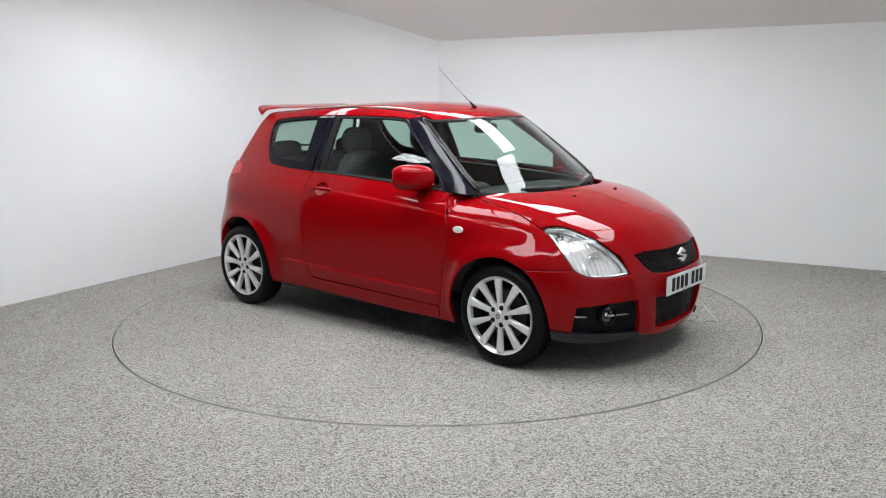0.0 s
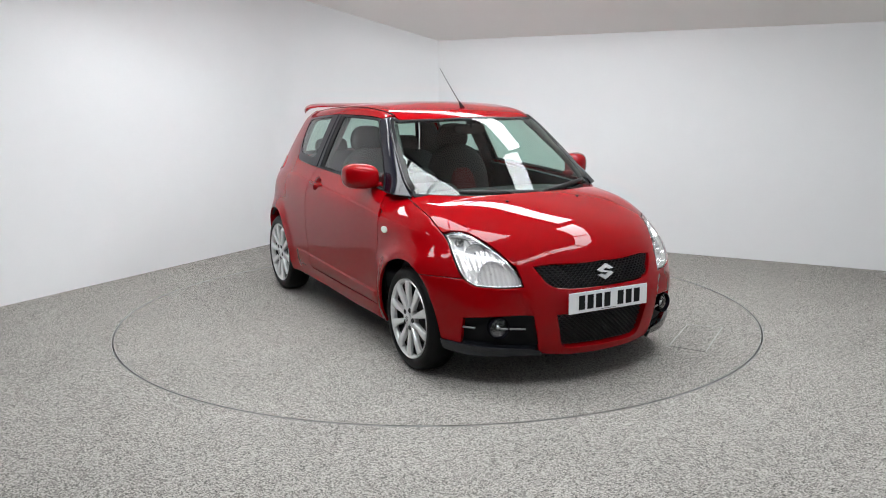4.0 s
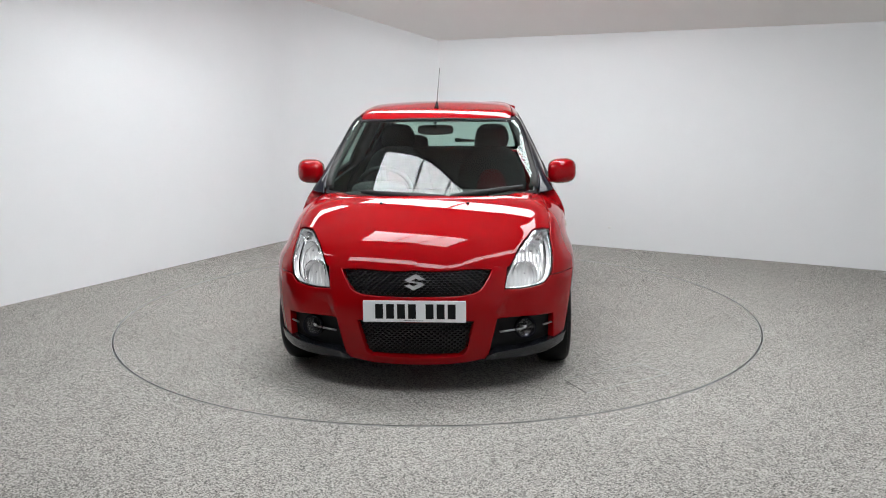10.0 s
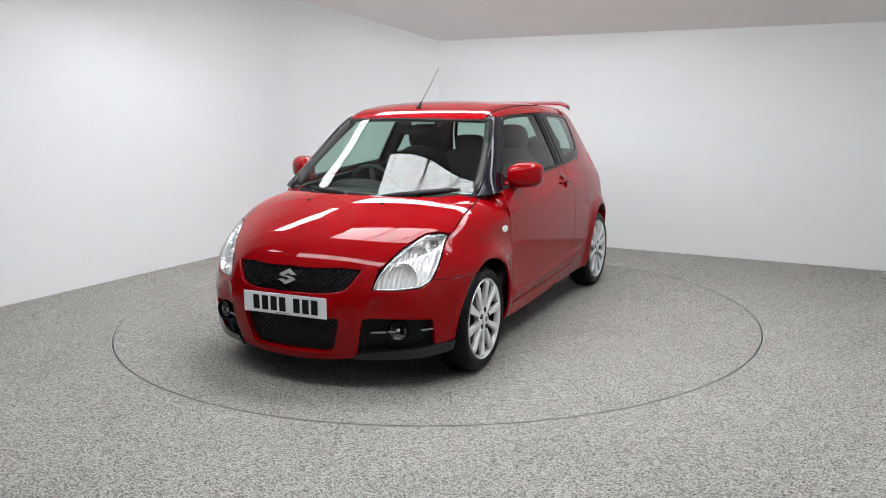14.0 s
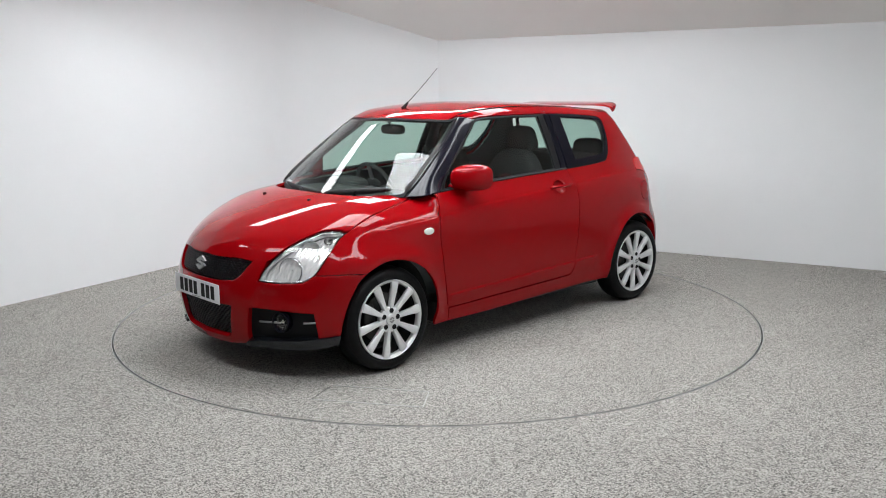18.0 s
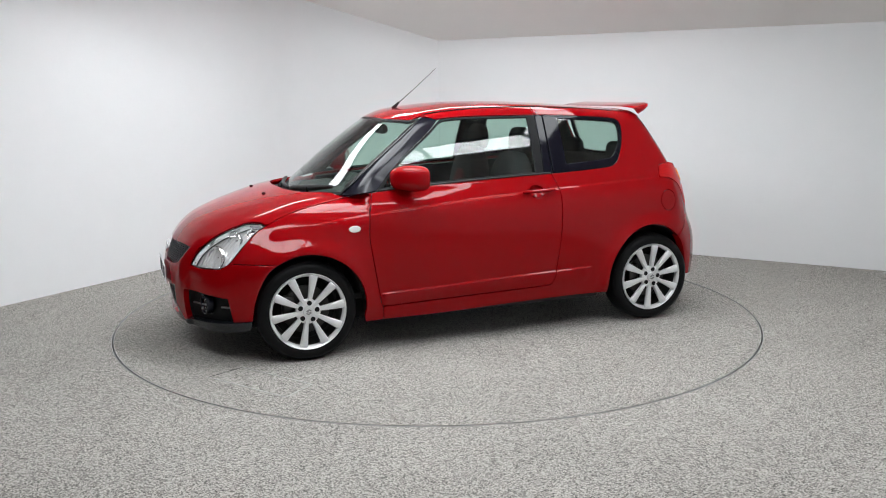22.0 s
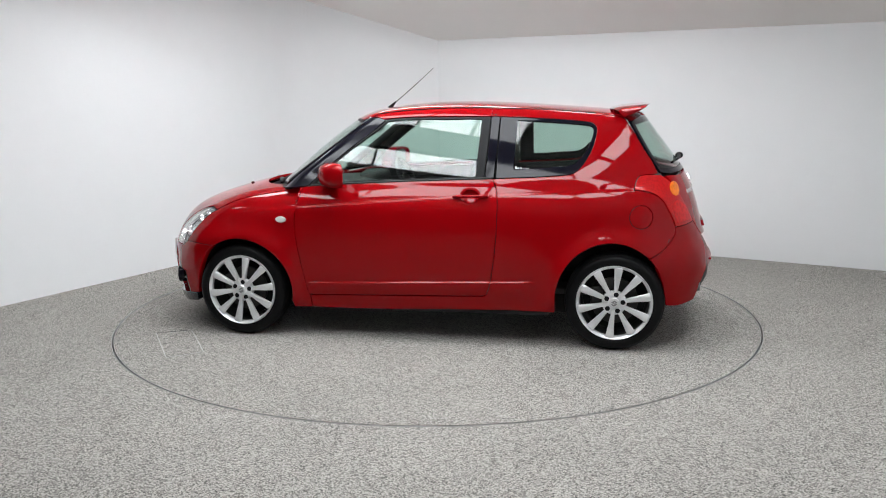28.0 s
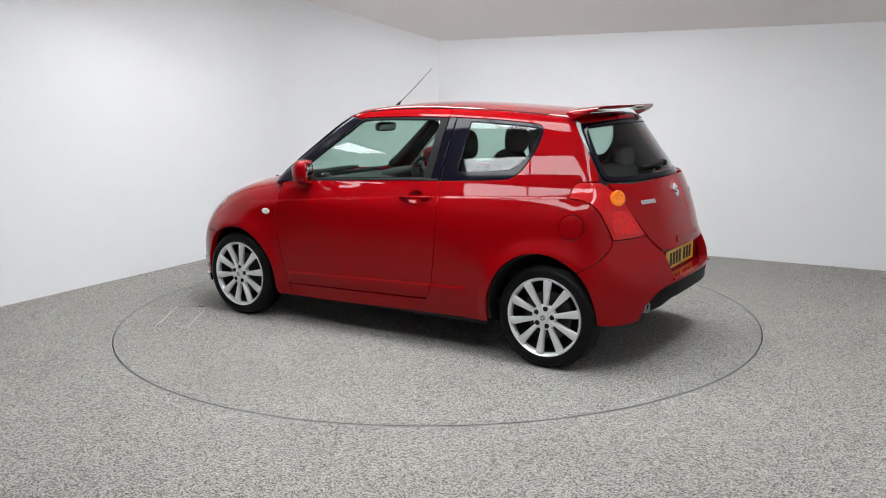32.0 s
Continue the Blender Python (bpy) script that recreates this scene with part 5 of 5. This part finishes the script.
        tube(bm, (p + n * 0.017).tolist(), [0.006, 0.009, 0.010] + [0.0115] * 6 + [0.010, 0.009, 0.006], 8, 1.6)
        bl = part("wiper", bm, RUBBER, PANES["screen"], "black windscreen wiper", smooth=True)
        bm = bmesh.new()
        m = len(ys) // 2
        base = Vector((1.165 - 0.5 * py * py, py - 0.10, 0.938))
        tip = Vector((p + n * 0.024)[m].tolist())
        tube(bm, [base, base.lerp(tip, 0.3) + Vector((0, 0, 0.012)), base.lerp(tip, 0.7) + Vector((0, 0, 0.008)), tip], [0.017, 0.014, 0.011, 0.009], 10, 0.8)
        part("wiper_arm", bm, BLACK_TRIM, bl, smooth=True)


front_details()


def sweep(bm):
    """Lean a mirror's points back towards its tip."""
    for v in bm.verts:
        v.co.x += -0.078 * (abs(v.co.y) - 0.735) / 0.186


def mirrors_and_handles():
    for s in (1, -1):
        door = BODY["door", s]
        bm = bmesh.new()

        def bend(p):
            q = p.copy()
            q.x = max(q.x, -0.55) - 0.10 * q.y * (q.y > 0)
            q.z *= 1 - 0.14 * max(0, p.x)
            q.x -= 0.25 * max(0, p.y) ** 2 * max(0, p.x)
            return q
        blob(bm, (0.585, 0.818, 1.052), (0.185, 0.186, 0.158), 3.0, 40, 24, bend)
        sweep(bm)
        for v in bm.verts:
            v.co.y *= s
        if s < 0:
            bmesh.ops.reverse_faces(bm, faces=bm.faces)
        mir = part("door_mirror", bm, RED, door, "red painted door mirror housing", smooth=True)
        smooth_by_angle(mir, 40)
        bm = bmesh.new()
        blob(bm, (0.534, s * 0.816, 1.050), (0.008, 0.150, 0.116), 3.5, 32, 8)
        sweep(bm)
        part("mirror_glass", bm, MIRROR, mir, smooth=True)
        bm = bmesh.new()
        blob(bm, (0.541, s * 0.816, 1.050), (0.016, 0.180, 0.148), 3.2, 36, 10)
        sweep(bm)
        part("mirror_surround", bm, BLACK_TRIM, mir, smooth=True)
        bm = bmesh.new()
        tube(bm, [(0.60, s * 0.705, 0.996), (0.598, s * 0.735, 0.998), (0.595, s * 0.765, 1.012)], [0.040, 0.036, 0.030], 14, 0.6)
        part("mirror_foot", bm, RED, mir, smooth=True)
        # pull handle over its bowl
        xs = np.linspace(-0.208, -0.424, 14)
        zs = 0.9285 + (xs + 0.208) * -0.035
        q = on_skin(SIDE, lower_skin, np.stack([xs, zs], 1))
        n = gradient(lower_skin, q)
        bm = bmesh.new()
        arch = np.sin(np.linspace(0.12, math.pi - 0.12, 14)) ** 0.5
        tube(bm, [(a[0], s * (a[1] + 0.004 + 0.020 * h), a[2]) for a, h in zip(q, arch)], [0.010, 0.0125] + [0.0135] * 10 + [0.0125, 0.010], 12, 0.75)
        part("door_handle", bm, RED, door, "red pull handle", smooth=True)
        bm = bmesh.new()
        c = on_skin(SIDE, lower_skin, [(-0.452, 0.936)])[0]
        lathe(bm, [(0.0, 0.0), (0.010, 0.0), (0.010, 0.004), (0.0, 0.005)], 20)
        for v in bm.verts:
            v.co = Vector((v.co.x + c[0] + 0.012, s * (v.co.y + c[1]), v.co.z + c[2] - 0.004))
        part("door_lock", bm, RED, door, smooth=True)
        # weather strip along the glass
        line = on_skin(SIDE, upper_skin, rounded([(-0.44, 1.037), (-0.184, 1.0275), (0.131, 1.0145), (0.34, 1.0035), (0.55, 0.9915), (0.72, 0.980)], 0.05, False))
        bm = bmesh.new()
        tube(bm, [(a[0], s * (a[1] + 0.001), a[2]) for a in line], 0.006, 8)
        part("weather_strip", bm, RUBBER, door, smooth=True)
        # grey trim beside the windscreen
        line = on_skin(SIDE, upper_skin, rounded([(0.915, 0.975), (0.778, 1.086), (0.620, 1.208), (0.472, 1.321), (0.372, 1.396)], 0.05, False))
        bm = bmesh.new()
        tube(bm, [(a[0], s * (a[1] + 0.001), a[2] + 0.002) for a in line], 0.006, 8)
        part("screen_moulding", bm, GREY_LIP, CAR, "dark moulding beside the windscreen", smooth=True)
        # roof moulding between the roof and the rail
        line = on_skin(SIDE, upper_skin, rounded([(x, z + 0.0015) for x, z in RAIL_TOP[:-1]], 0.05, False))
        n = gradient(upper_skin, line)
        bm = bmesh.new()
        tube(bm, ((line - n * 0.002) * (1, s, 1)).tolist(), 0.0034, 8)
        part("roof_moulding", bm, BLACK_TRIM, BODY["roof"], "thin black roof moulding", smooth=True)


mirrors_and_handles()


# ---- rear details ----
def rear_details():
    tg = BODY["tailgate"]
    rb = BODY["rear_bumper"]
    for s in (1, -1):
        lamp = marked([fan_r(*p) for p in TAIL], TAIL_SHARP)
        ob = panel("tail_lamp", lamp, REAR_FAN, lower_skin, TAIL_RED, CAR, gap=0.003, lift=0.003, side=s, label="red tail lamp with a round amber indicator")
        c = fan_r(-1.530, 0.592, 0.972)
        panel("indicator_lens", oval(c[0], c[1], 0.041, 0.042), REAR_FAN, lower_skin, AMBER, ob, lift=0.008, gap=0.0, depth=0.006, side=s, step=0.01, edge=0.008, label="amber indicator lens")
        low = [fan_r(*q) for q in ((-1.535, 0.640, 0.772), (-1.645, 0.498, 0.778), (-1.60, 0.552, 0.875), (-1.545, 0.605, 0.905), (-1.512, 0.650, 0.868))]
        panel("stop_lens", marked(low, (0, 1)), REAR_FAN, lower_skin, STOP_RED, ob, lift=0.0055, gap=0.0, depth=0.004, side=s, step=0.012, edge=0.004, label="bright red stop lamp lens")
        bm = bmesh.new()
        lathe(bm, [(0.030, 0.0), (0.034, 0.002), (0.036, -0.004), (0.036, 0.12), (0.030, 0.12), (0.030, 0.0)], 32, "x")
        ob = part("exhaust_tip", bm, STEEL, CAR, "polished steel exhaust tip", smooth=True)
        ob.matrix_basis = pose(-1.703, s * 0.540, 0.366) @ Matrix.Diagonal((0.9, 0.85, 0.85, 1))
    half = [(0.0, 0.405), fan_r(-1.75, 0.30, 0.392), fan_r(-1.72, 0.45, 0.362), (*fan_r(-1.655, 0.590, 0.300), 1), fan_r(-1.70, 0.535, 0.392), fan_r(-1.735, 0.455, 0.455), fan_r(-1.785, 0.317, 0.482), (0.0, 0.494)]
    panel("rear_valance", both(half), REAR_FAN, lower_skin, BLACK_TRIM, rb, lift=-0.022, gap=-0.008, depth=0.05, label="black lower rear valance")
    # plate well
    bm = bmesh.new()
    box(bm, -1.700, -1.685, -0.40, 0.40, 0.49, 0.675, 0.003)
    box(bm, -1.790, -1.685, -0.345, 0.345, 0.495, 0.509, 0.003)
    part("plate_well", bm, RED, rb)
    number_plate(rb, Matrix(((0, 0, -1, -1.703), (-1, 0, 0, 0), (0, 1, 0, 0.578), (0, 0, 0, 1))), PLATE_YELLOW, "yellow rear number plate with dark bars")
    p = on_skin(BEHIND, lower_skin, [(0.0, 0.968)])[0]
    bm = bmesh.new()
    emblem(bm, 0.085, 0.006)
    ob = part("badge", bm, SILVER, tg, "chrome maker's badge")
    ob.matrix_basis = Matrix(((0, 0, -1, p[0] - 0.002), (-1, 0, 0, 0), (0, 1, 0, p[2]), (0, 0, 0, 1))) @ pose(0, 0, 0, -20, 0, 0)
    # maker's lettering and model lettering as plain bright bars
    for y0, y1, k in ((0.445, 0.315, 6), (-0.33, -0.45, 4)):
        for i in range(k):
            ya = y0 + (y1 - y0) * (i + 0.12) / k
            yb = y0 + (y1 - y0) * (i + 0.82) / k
            panel("letter_bar", [(ya, 0.928, 1), (yb, 0.928, 1), (yb, 0.950, 1), (ya, 0.950, 1)], BEHIND, lower_skin, SILVER, tg, lift=0.0035, depth=0.003, gap=0.0, step=0.01, edge=0.001)
    # grip and shut line of the tailgate handle
    panel("tailgate_grip", [(-0.20, 0.690, 1), (0.20, 0.690, 1), (0.18, 0.722), (-0.18, 0.722)], BEHIND, lower_skin, RED, tg, lift=0.012, depth=0.012, gap=0.0)
    # wiper
    q = on_skin(BEHIND, upper_skin, [(y, 1.112 + 0.03 * (0.3 - y)) for y in np.linspace(0.28, 0.03, 8)])
    n = gradient(upper_skin, q)
    bm = bmesh.new()
    tube(bm, (q + n * 0.02).tolist(), [0.005, 0.006, 0.007, 0.008, 0.009, 0.011, 0.013, 0.016], 8, 1.2)
    part("rear_wiper", bm, BLACK_TRIM, tg, "black rear wiper", smooth=True)
    bm = bmesh.new()
    blob(bm, (q[-1] + n[-1] * 0.022).tolist(), (0.05, 0.05, 0.04), 2.4, 16, 10)
    part("wiper_boss", bm, BLACK_TRIM, tg, smooth=True)
    # roof spoiler: a blade over the glass, its ends turned down onto the roof
    bm = bmesh.new()
    rows = []
    ys = np.linspace(-0.535, 0.535, 49)
    for y in ys:
        a = abs(y) / 0.535
        end = max(0.0, (a - 0.72) / 0.28)
        down = 0.046 * end ** 2
        lead = -1.135 - 0.10 * y * y - 0.02 * end
        trail = -1.392 + 0.17 * y * y + 0.10 * end ** 4
        th = 0.026 + 0.022 * end ** 1.5
        row = []
        for u, lift, low in ((0.0, 0.0, 0.0), (0.12, 0.008, 0.2), (0.35, 0.016, 0.55), (0.65, 0.021, 0.75), (0.9, 0.026, 0.5), (1.0, 0.026, 0.15)):
            x = lead + (trail - lead) * u
            row.append((x, lift, low))
        top = [(x, y, 1.446 + l - down * (0.3 + 0.7 * u)) for (x, l, w), u in zip(row, (0, 0.12, 0.35, 0.65, 0.9, 1))]
        bot = [(x, y, z - th * w) for (x, l, w), (_, _, z) in zip(row, top)]
        rows.append([bm.verts.new(p) for p in top + bot[::-1]])
    for p, q2 in zip(rows, rows[1:]):
        for k in range(12):
            bm.faces.new((p[k], p[(k + 1) % 12], q2[(k + 1) % 12], q2[k]))
    bm.faces.new(rows[0])
    bm.faces.new(rows[-1][::-1])
    bmesh.ops.remove_doubles(bm, verts=bm.verts, dist=1e-6)
    bmesh.ops.recalc_face_normals(bm, faces=bm.faces)
    sp = smooth_by_angle(part("roof_spoiler", bm, RED, tg, "red blade spoiler over the rear window"), 50)
    # the skin under the blade, down to the glass, with a high brake lamp
    half = [(0.0, 1.392), (0.25, 1.388), (0.474, 1.374, 1), (0.452, 1.412), (0.30, 1.425), (0.0, 1.43)]
    panel("spoiler_base", both(half), BEHIND, upper_skin, RED, sp, gap=0.0, lift=0.003)
    panel("brake_lamp", [(-0.13, 1.398, 1), (0.13, 1.398, 1), (0.13, 1.410, 1), (-0.13, 1.410, 1)], BEHIND, upper_skin, TAIL_RED, sp, lift=0.006, gap=0.0, depth=0.006)
    # aerial
    bm = bmesh.new()
    z = float(ROOF(0.372))
    tube(bm, [(0.385, 0, z - 0.004), (0.372, 0, z + 0.006), (0.350, 0, z + 0.028), (0.338, 0, z + 0.040)], [0.015, 0.013, 0.008, 0.005], 16)
    base = part("aerial", bm, BLACK_TRIM, BODY["roof"], "black roof aerial with a thin mast", smooth=True)
    bm = bmesh.new()
    tube(bm, [(0.342, 0, z + 0.034), (0.20, 0, 1.604), (0.069, 0, 1.718)], [0.0030, 0.0026, 0.0022], 8)
    part("mast", bm, MAST, base, smooth=True)


rear_details()


# ---- cabin ----
def cabin():
    bm = bmesh.new()
    box(bm, -1.28, 0.95, -0.70, 0.70, 0.32, 0.36, 0.01)
    part("cabin_floor", bm, TRIM_GREY, CAR)
    bm = bmesh.new()

    def top_slope(p):
        q = p.copy()
        q.z -= 0.18 * max(0, -p.x) + 0.25 * max(0, p.x) ** 3
        return q
    blob(bm, (0.74, 0, 0.775), (0.60, 1.36, 0.36), 4.5, 48, 20, top_slope)
    dash = part("dashboard", bm, DASH, CAR, "dark textured dashboard", smooth=True)
    bm = bmesh.new()
    blob(bm, (0.60, -0.36, 0.925), (0.20, 0.36, 0.13), 3, 28, 14)
    part("instrument_hood", bm, DASH, dash, smooth=True)
    for y in (-0.62, -0.05, 0.05, 0.62):
        bm = bmesh.new()
        lathe(bm, [(0.0, 0.0), (0.034, 0.0), (0.036, 0.006), (0.030, 0.012), (0.0, 0.010)], 24, "x")
        ob = part("air_vent", bm, STEEL if abs(y) > 0.3 else BLACK_TRIM, dash, smooth=True)
        ob.matrix_basis = pose(0.475, y, 0.83, 0, 20, 180)
    # steering wheel
    bm = bmesh.new()
    R, r = 0.182, 0.0155
    rings = []
    for i in range(56):
        a = 2 * math.pi * i / 56
        rings.append([bm.verts.new(((R + r * math.cos(b)) * math.cos(a), (R + r * math.cos(b)) * math.sin(a), r * math.sin(b))) for b in [2 * math.pi * k / 12 for k in range(12)]])
    for i in range(56):
        p, q = rings[i], rings[(i + 1) % 56]
        for k in range(12):
            bm.faces.new((p[k], q[k], q[(k + 1) % 12], p[(k + 1) % 12]))
    bmesh.ops.recalc_face_normals(bm, faces=bm.faces)
    at = Matrix.Translation((0.34, -0.36, 0.895)) @ pose(0, 0, 0, 0, -66, 0)
    sw = part("steering_wheel", bm, RUBBER, CAR, "black three-spoke steering wheel", smooth=True)
    sw.matrix_basis = at
    bm = bmesh.new()
    blob(bm, (0, 0, -0.012), (0.15, 0.16, 0.05), 2.6, 24, 12)
    part("boss", bm, DASH, sw, smooth=True)
    for a in (0, 180, 270):
        bm = bmesh.new()
        tube(bm, [(0.05 * math.cos(radians(a + 90)), 0.05 * math.sin(radians(a + 90)), -0.01), (0.178 * math.cos(radians(a + 90)), 0.178 * math.sin(radians(a + 90)), 0)], [0.024, 0.016], 10, 0.4)
        part("wheel_spoke", bm, STEEL, sw, smooth=True)
    bm = bmesh.new()
    tube(bm, [(0, 0, -0.02), (0, 0, -0.22)], 0.035, 14)
    part("column", bm, DASH, sw, smooth=True)
    # seats
    for y in (0.355, -0.355):
        bm = bmesh.new()
        blob(bm, (0.02, y, 0.50), (0.56, 0.50, 0.24), 4, 32, 16, lambda p: p + Vector((0, 0, 0.25 * max(0, p.x))))
        seat = part("front_seat", bm, CLOTH, CAR, "black and red cloth sports seat", smooth=True)

        def lean(p):
            q = p.copy()
            q.x += 0.9 * (1 - p.z) * 0.5 - 0.2
            q.y *= 1 - 0.26 * max(0, p.z) ** 2
            return q
        bm = bmesh.new()
        blob(bm, (-0.34, y, 0.83), (0.17, 0.52, 0.66), 3.4, 36, 24, lean)
        part("backrest", bm, CLOTH, seat, smooth=True)
        bm = bmesh.new()
        blob(bm, (-0.305, y, 0.80), (0.15, 0.26, 0.46), 3.4, 28, 18, lean)
        part("backrest_centre", bm, CLOTH_RED, seat, "dark red cloth seat centre", smooth=True)
        bm = bmesh.new()
        blob(bm, (-0.405, y, 1.225), (0.10, 0.255, 0.19), 3.2, 30, 18, lambda p: p + Vector((0, -0.15 * p.y * max(0, p.z), 0)))
        part("headrest", bm, CLOTH, seat, smooth=True)
    bm = bmesh.new()
    blob(bm, (-0.93, 0, 0.53), (0.50, 1.22, 0.22), 5, 40, 14)
    bench = part("rear_seat", bm, CLOTH, CAR, "black cloth rear bench seat", smooth=True)
    bm = bmesh.new()
    blob(bm, (-1.19, 0, 0.815), (0.16, 1.20, 0.56), 5, 48, 18, lambda p: p + Vector((0.5 * (1 - p.z), 0, 0)))
    part("bench_back", bm, CLOTH, bench, smooth=True)
    for y in (0.33, -0.33):
        bm = bmesh.new()
        blob(bm, (-1.205, y, 1.125), (0.09, 0.27, 0.15), 3.2, 28, 16)
        part("rear_headrest", bm, CLOTH, bench, smooth=True)
    bm = bmesh.new()
    box(bm, -1.50, -1.24, -0.52, 0.52, 0.955, 0.975, 0.008)
    part("parcel_shelf", bm, TRIM_GREY, CAR)
    # mirror, visors, pillars inside
    bm = bmesh.new()
    blob(bm, (0.475, 0.0, 1.315), (0.035, 0.235, 0.066), 3.5, 32, 14)
    rm = part("rear_view_mirror", bm, TRIM_GREY, CAR, "grey cabin mirror under the roof", smooth=True)
    bm = bmesh.new()
    blob(bm, (0.459, 0.0, 1.315), (0.008, 0.215, 0.052), 3.5, 28, 8)
    part("mirror_glass", bm, MIRROR, rm, smooth=True)
    bm = bmesh.new()
    tube(bm, [(0.485, 0, 1.33), (0.505, 0, 1.36), (0.51, 0, 1.40)], 0.012, 10)
    part("mirror_stem", bm, TRIM_GREY, rm, smooth=True)
    for s in (1, -1):
        for line, r in (([(0.89, 0.985), (0.62, 1.19), (0.39, 1.36)], 0.026), ([(-0.425, 0.95), (-0.430, 1.2), (-0.435, 1.40)], 0.040)):
            q = on_skin(SIDE, upper_skin, rounded(line, 0.06, False))
            bm = bmesh.new()
            tube(bm, [(a[0], s * (a[1] - 0.048), a[2]) for a in q], r, 12, 1.0)
            part("pillar_trim", bm, PILLAR_TRIM if r < 0.035 else TRIM_GREY, CAR, smooth=True)


cabin()


# ---- marks on the platform and the wall ----
def marks():
    """A worn rectangle of white line on the platform."""
    c, s = math.cos(radians(-(-40.63 - 5.387 * 13))), math.sin(radians(-(-40.63 - 5.387 * 13)))
    corners = [(0.221, -1.710), (0.745, -1.580), (0.820, -1.791), (0.244, -1.937)]
    pts = [Vector((x * c - y * s, x * s + y * c)) for x, y in corners]
    for i, (a, b) in enumerate(zip(pts, pts[1:] + pts[:1])):
        d = (b - a).normalized()
        n = Vector((-d.y, d.x)) * (0.0025 if i != 3 else 0.0016)
        bm = bmesh.new()
        prism(bm, [tuple(a - n), tuple(b - n), tuple(b + n), tuple(a + n)], 0.0005, 0.0022)
        part("white_line" if i != 3 else "dark_line", bm, CHALK if i != 3 else GAP_DARK, TABLE)
    # small fixing on the low wall
    bm = bmesh.new()
    x, y = plan(-0.126, 0.0)
    blob(bm, (0, 0, 0), (0.035, 0.012, 0.022), 3, 16, 8)
    ob = mesh_object("wall_socket", bm, SOCKET)
    ob.matrix_basis = Matrix.Translation((x - 0.003, y - 0.006, 0.202)) @ pose(0, 0, 0, 0, 0, -30.5)
    tagged(ob, "small white plastic fixing on the wall", "socket")
    # seam of the wall lining
    bm = bmesh.new()
    xa, ya = -3.050, 0.722
    box(bm, -0.0015, 0.0015, -0.003, 0.003, 1.70, 2.07)
    ob = mesh_object("trim", bm, painted_wall("seam_paint", (0.72, 0.73, 0.74)))
    ob.matrix_basis = Matrix.Translation((xa, ya, 0)) @ pose(0, 0, 0, 0, 0, -30.5)
    tagged(ob, "faint vertical joint in the wall lining", "trim", kind="structure")


marks()


# ---- what moves: the platform turns at a steady pace and carries the car ----
TURN_START, TURN_RATE = -40.63, -5.387
AXIS_X, AXIS_Y = 0.059, -0.029


def motions():
    steps = [0.5 * k for k in range(65)]
    walk(TABLE, [(t, pose(0, 0, 0, 0, 0, TURN_START + TURN_RATE * t)) for t in steps])
    walk(CAR, [(t, pose(0, 0, 0, 0, 0, TURN_START + TURN_RATE * t) @ pose(-AXIS_X, -AXIS_Y, 0)) for t in steps])


motions()
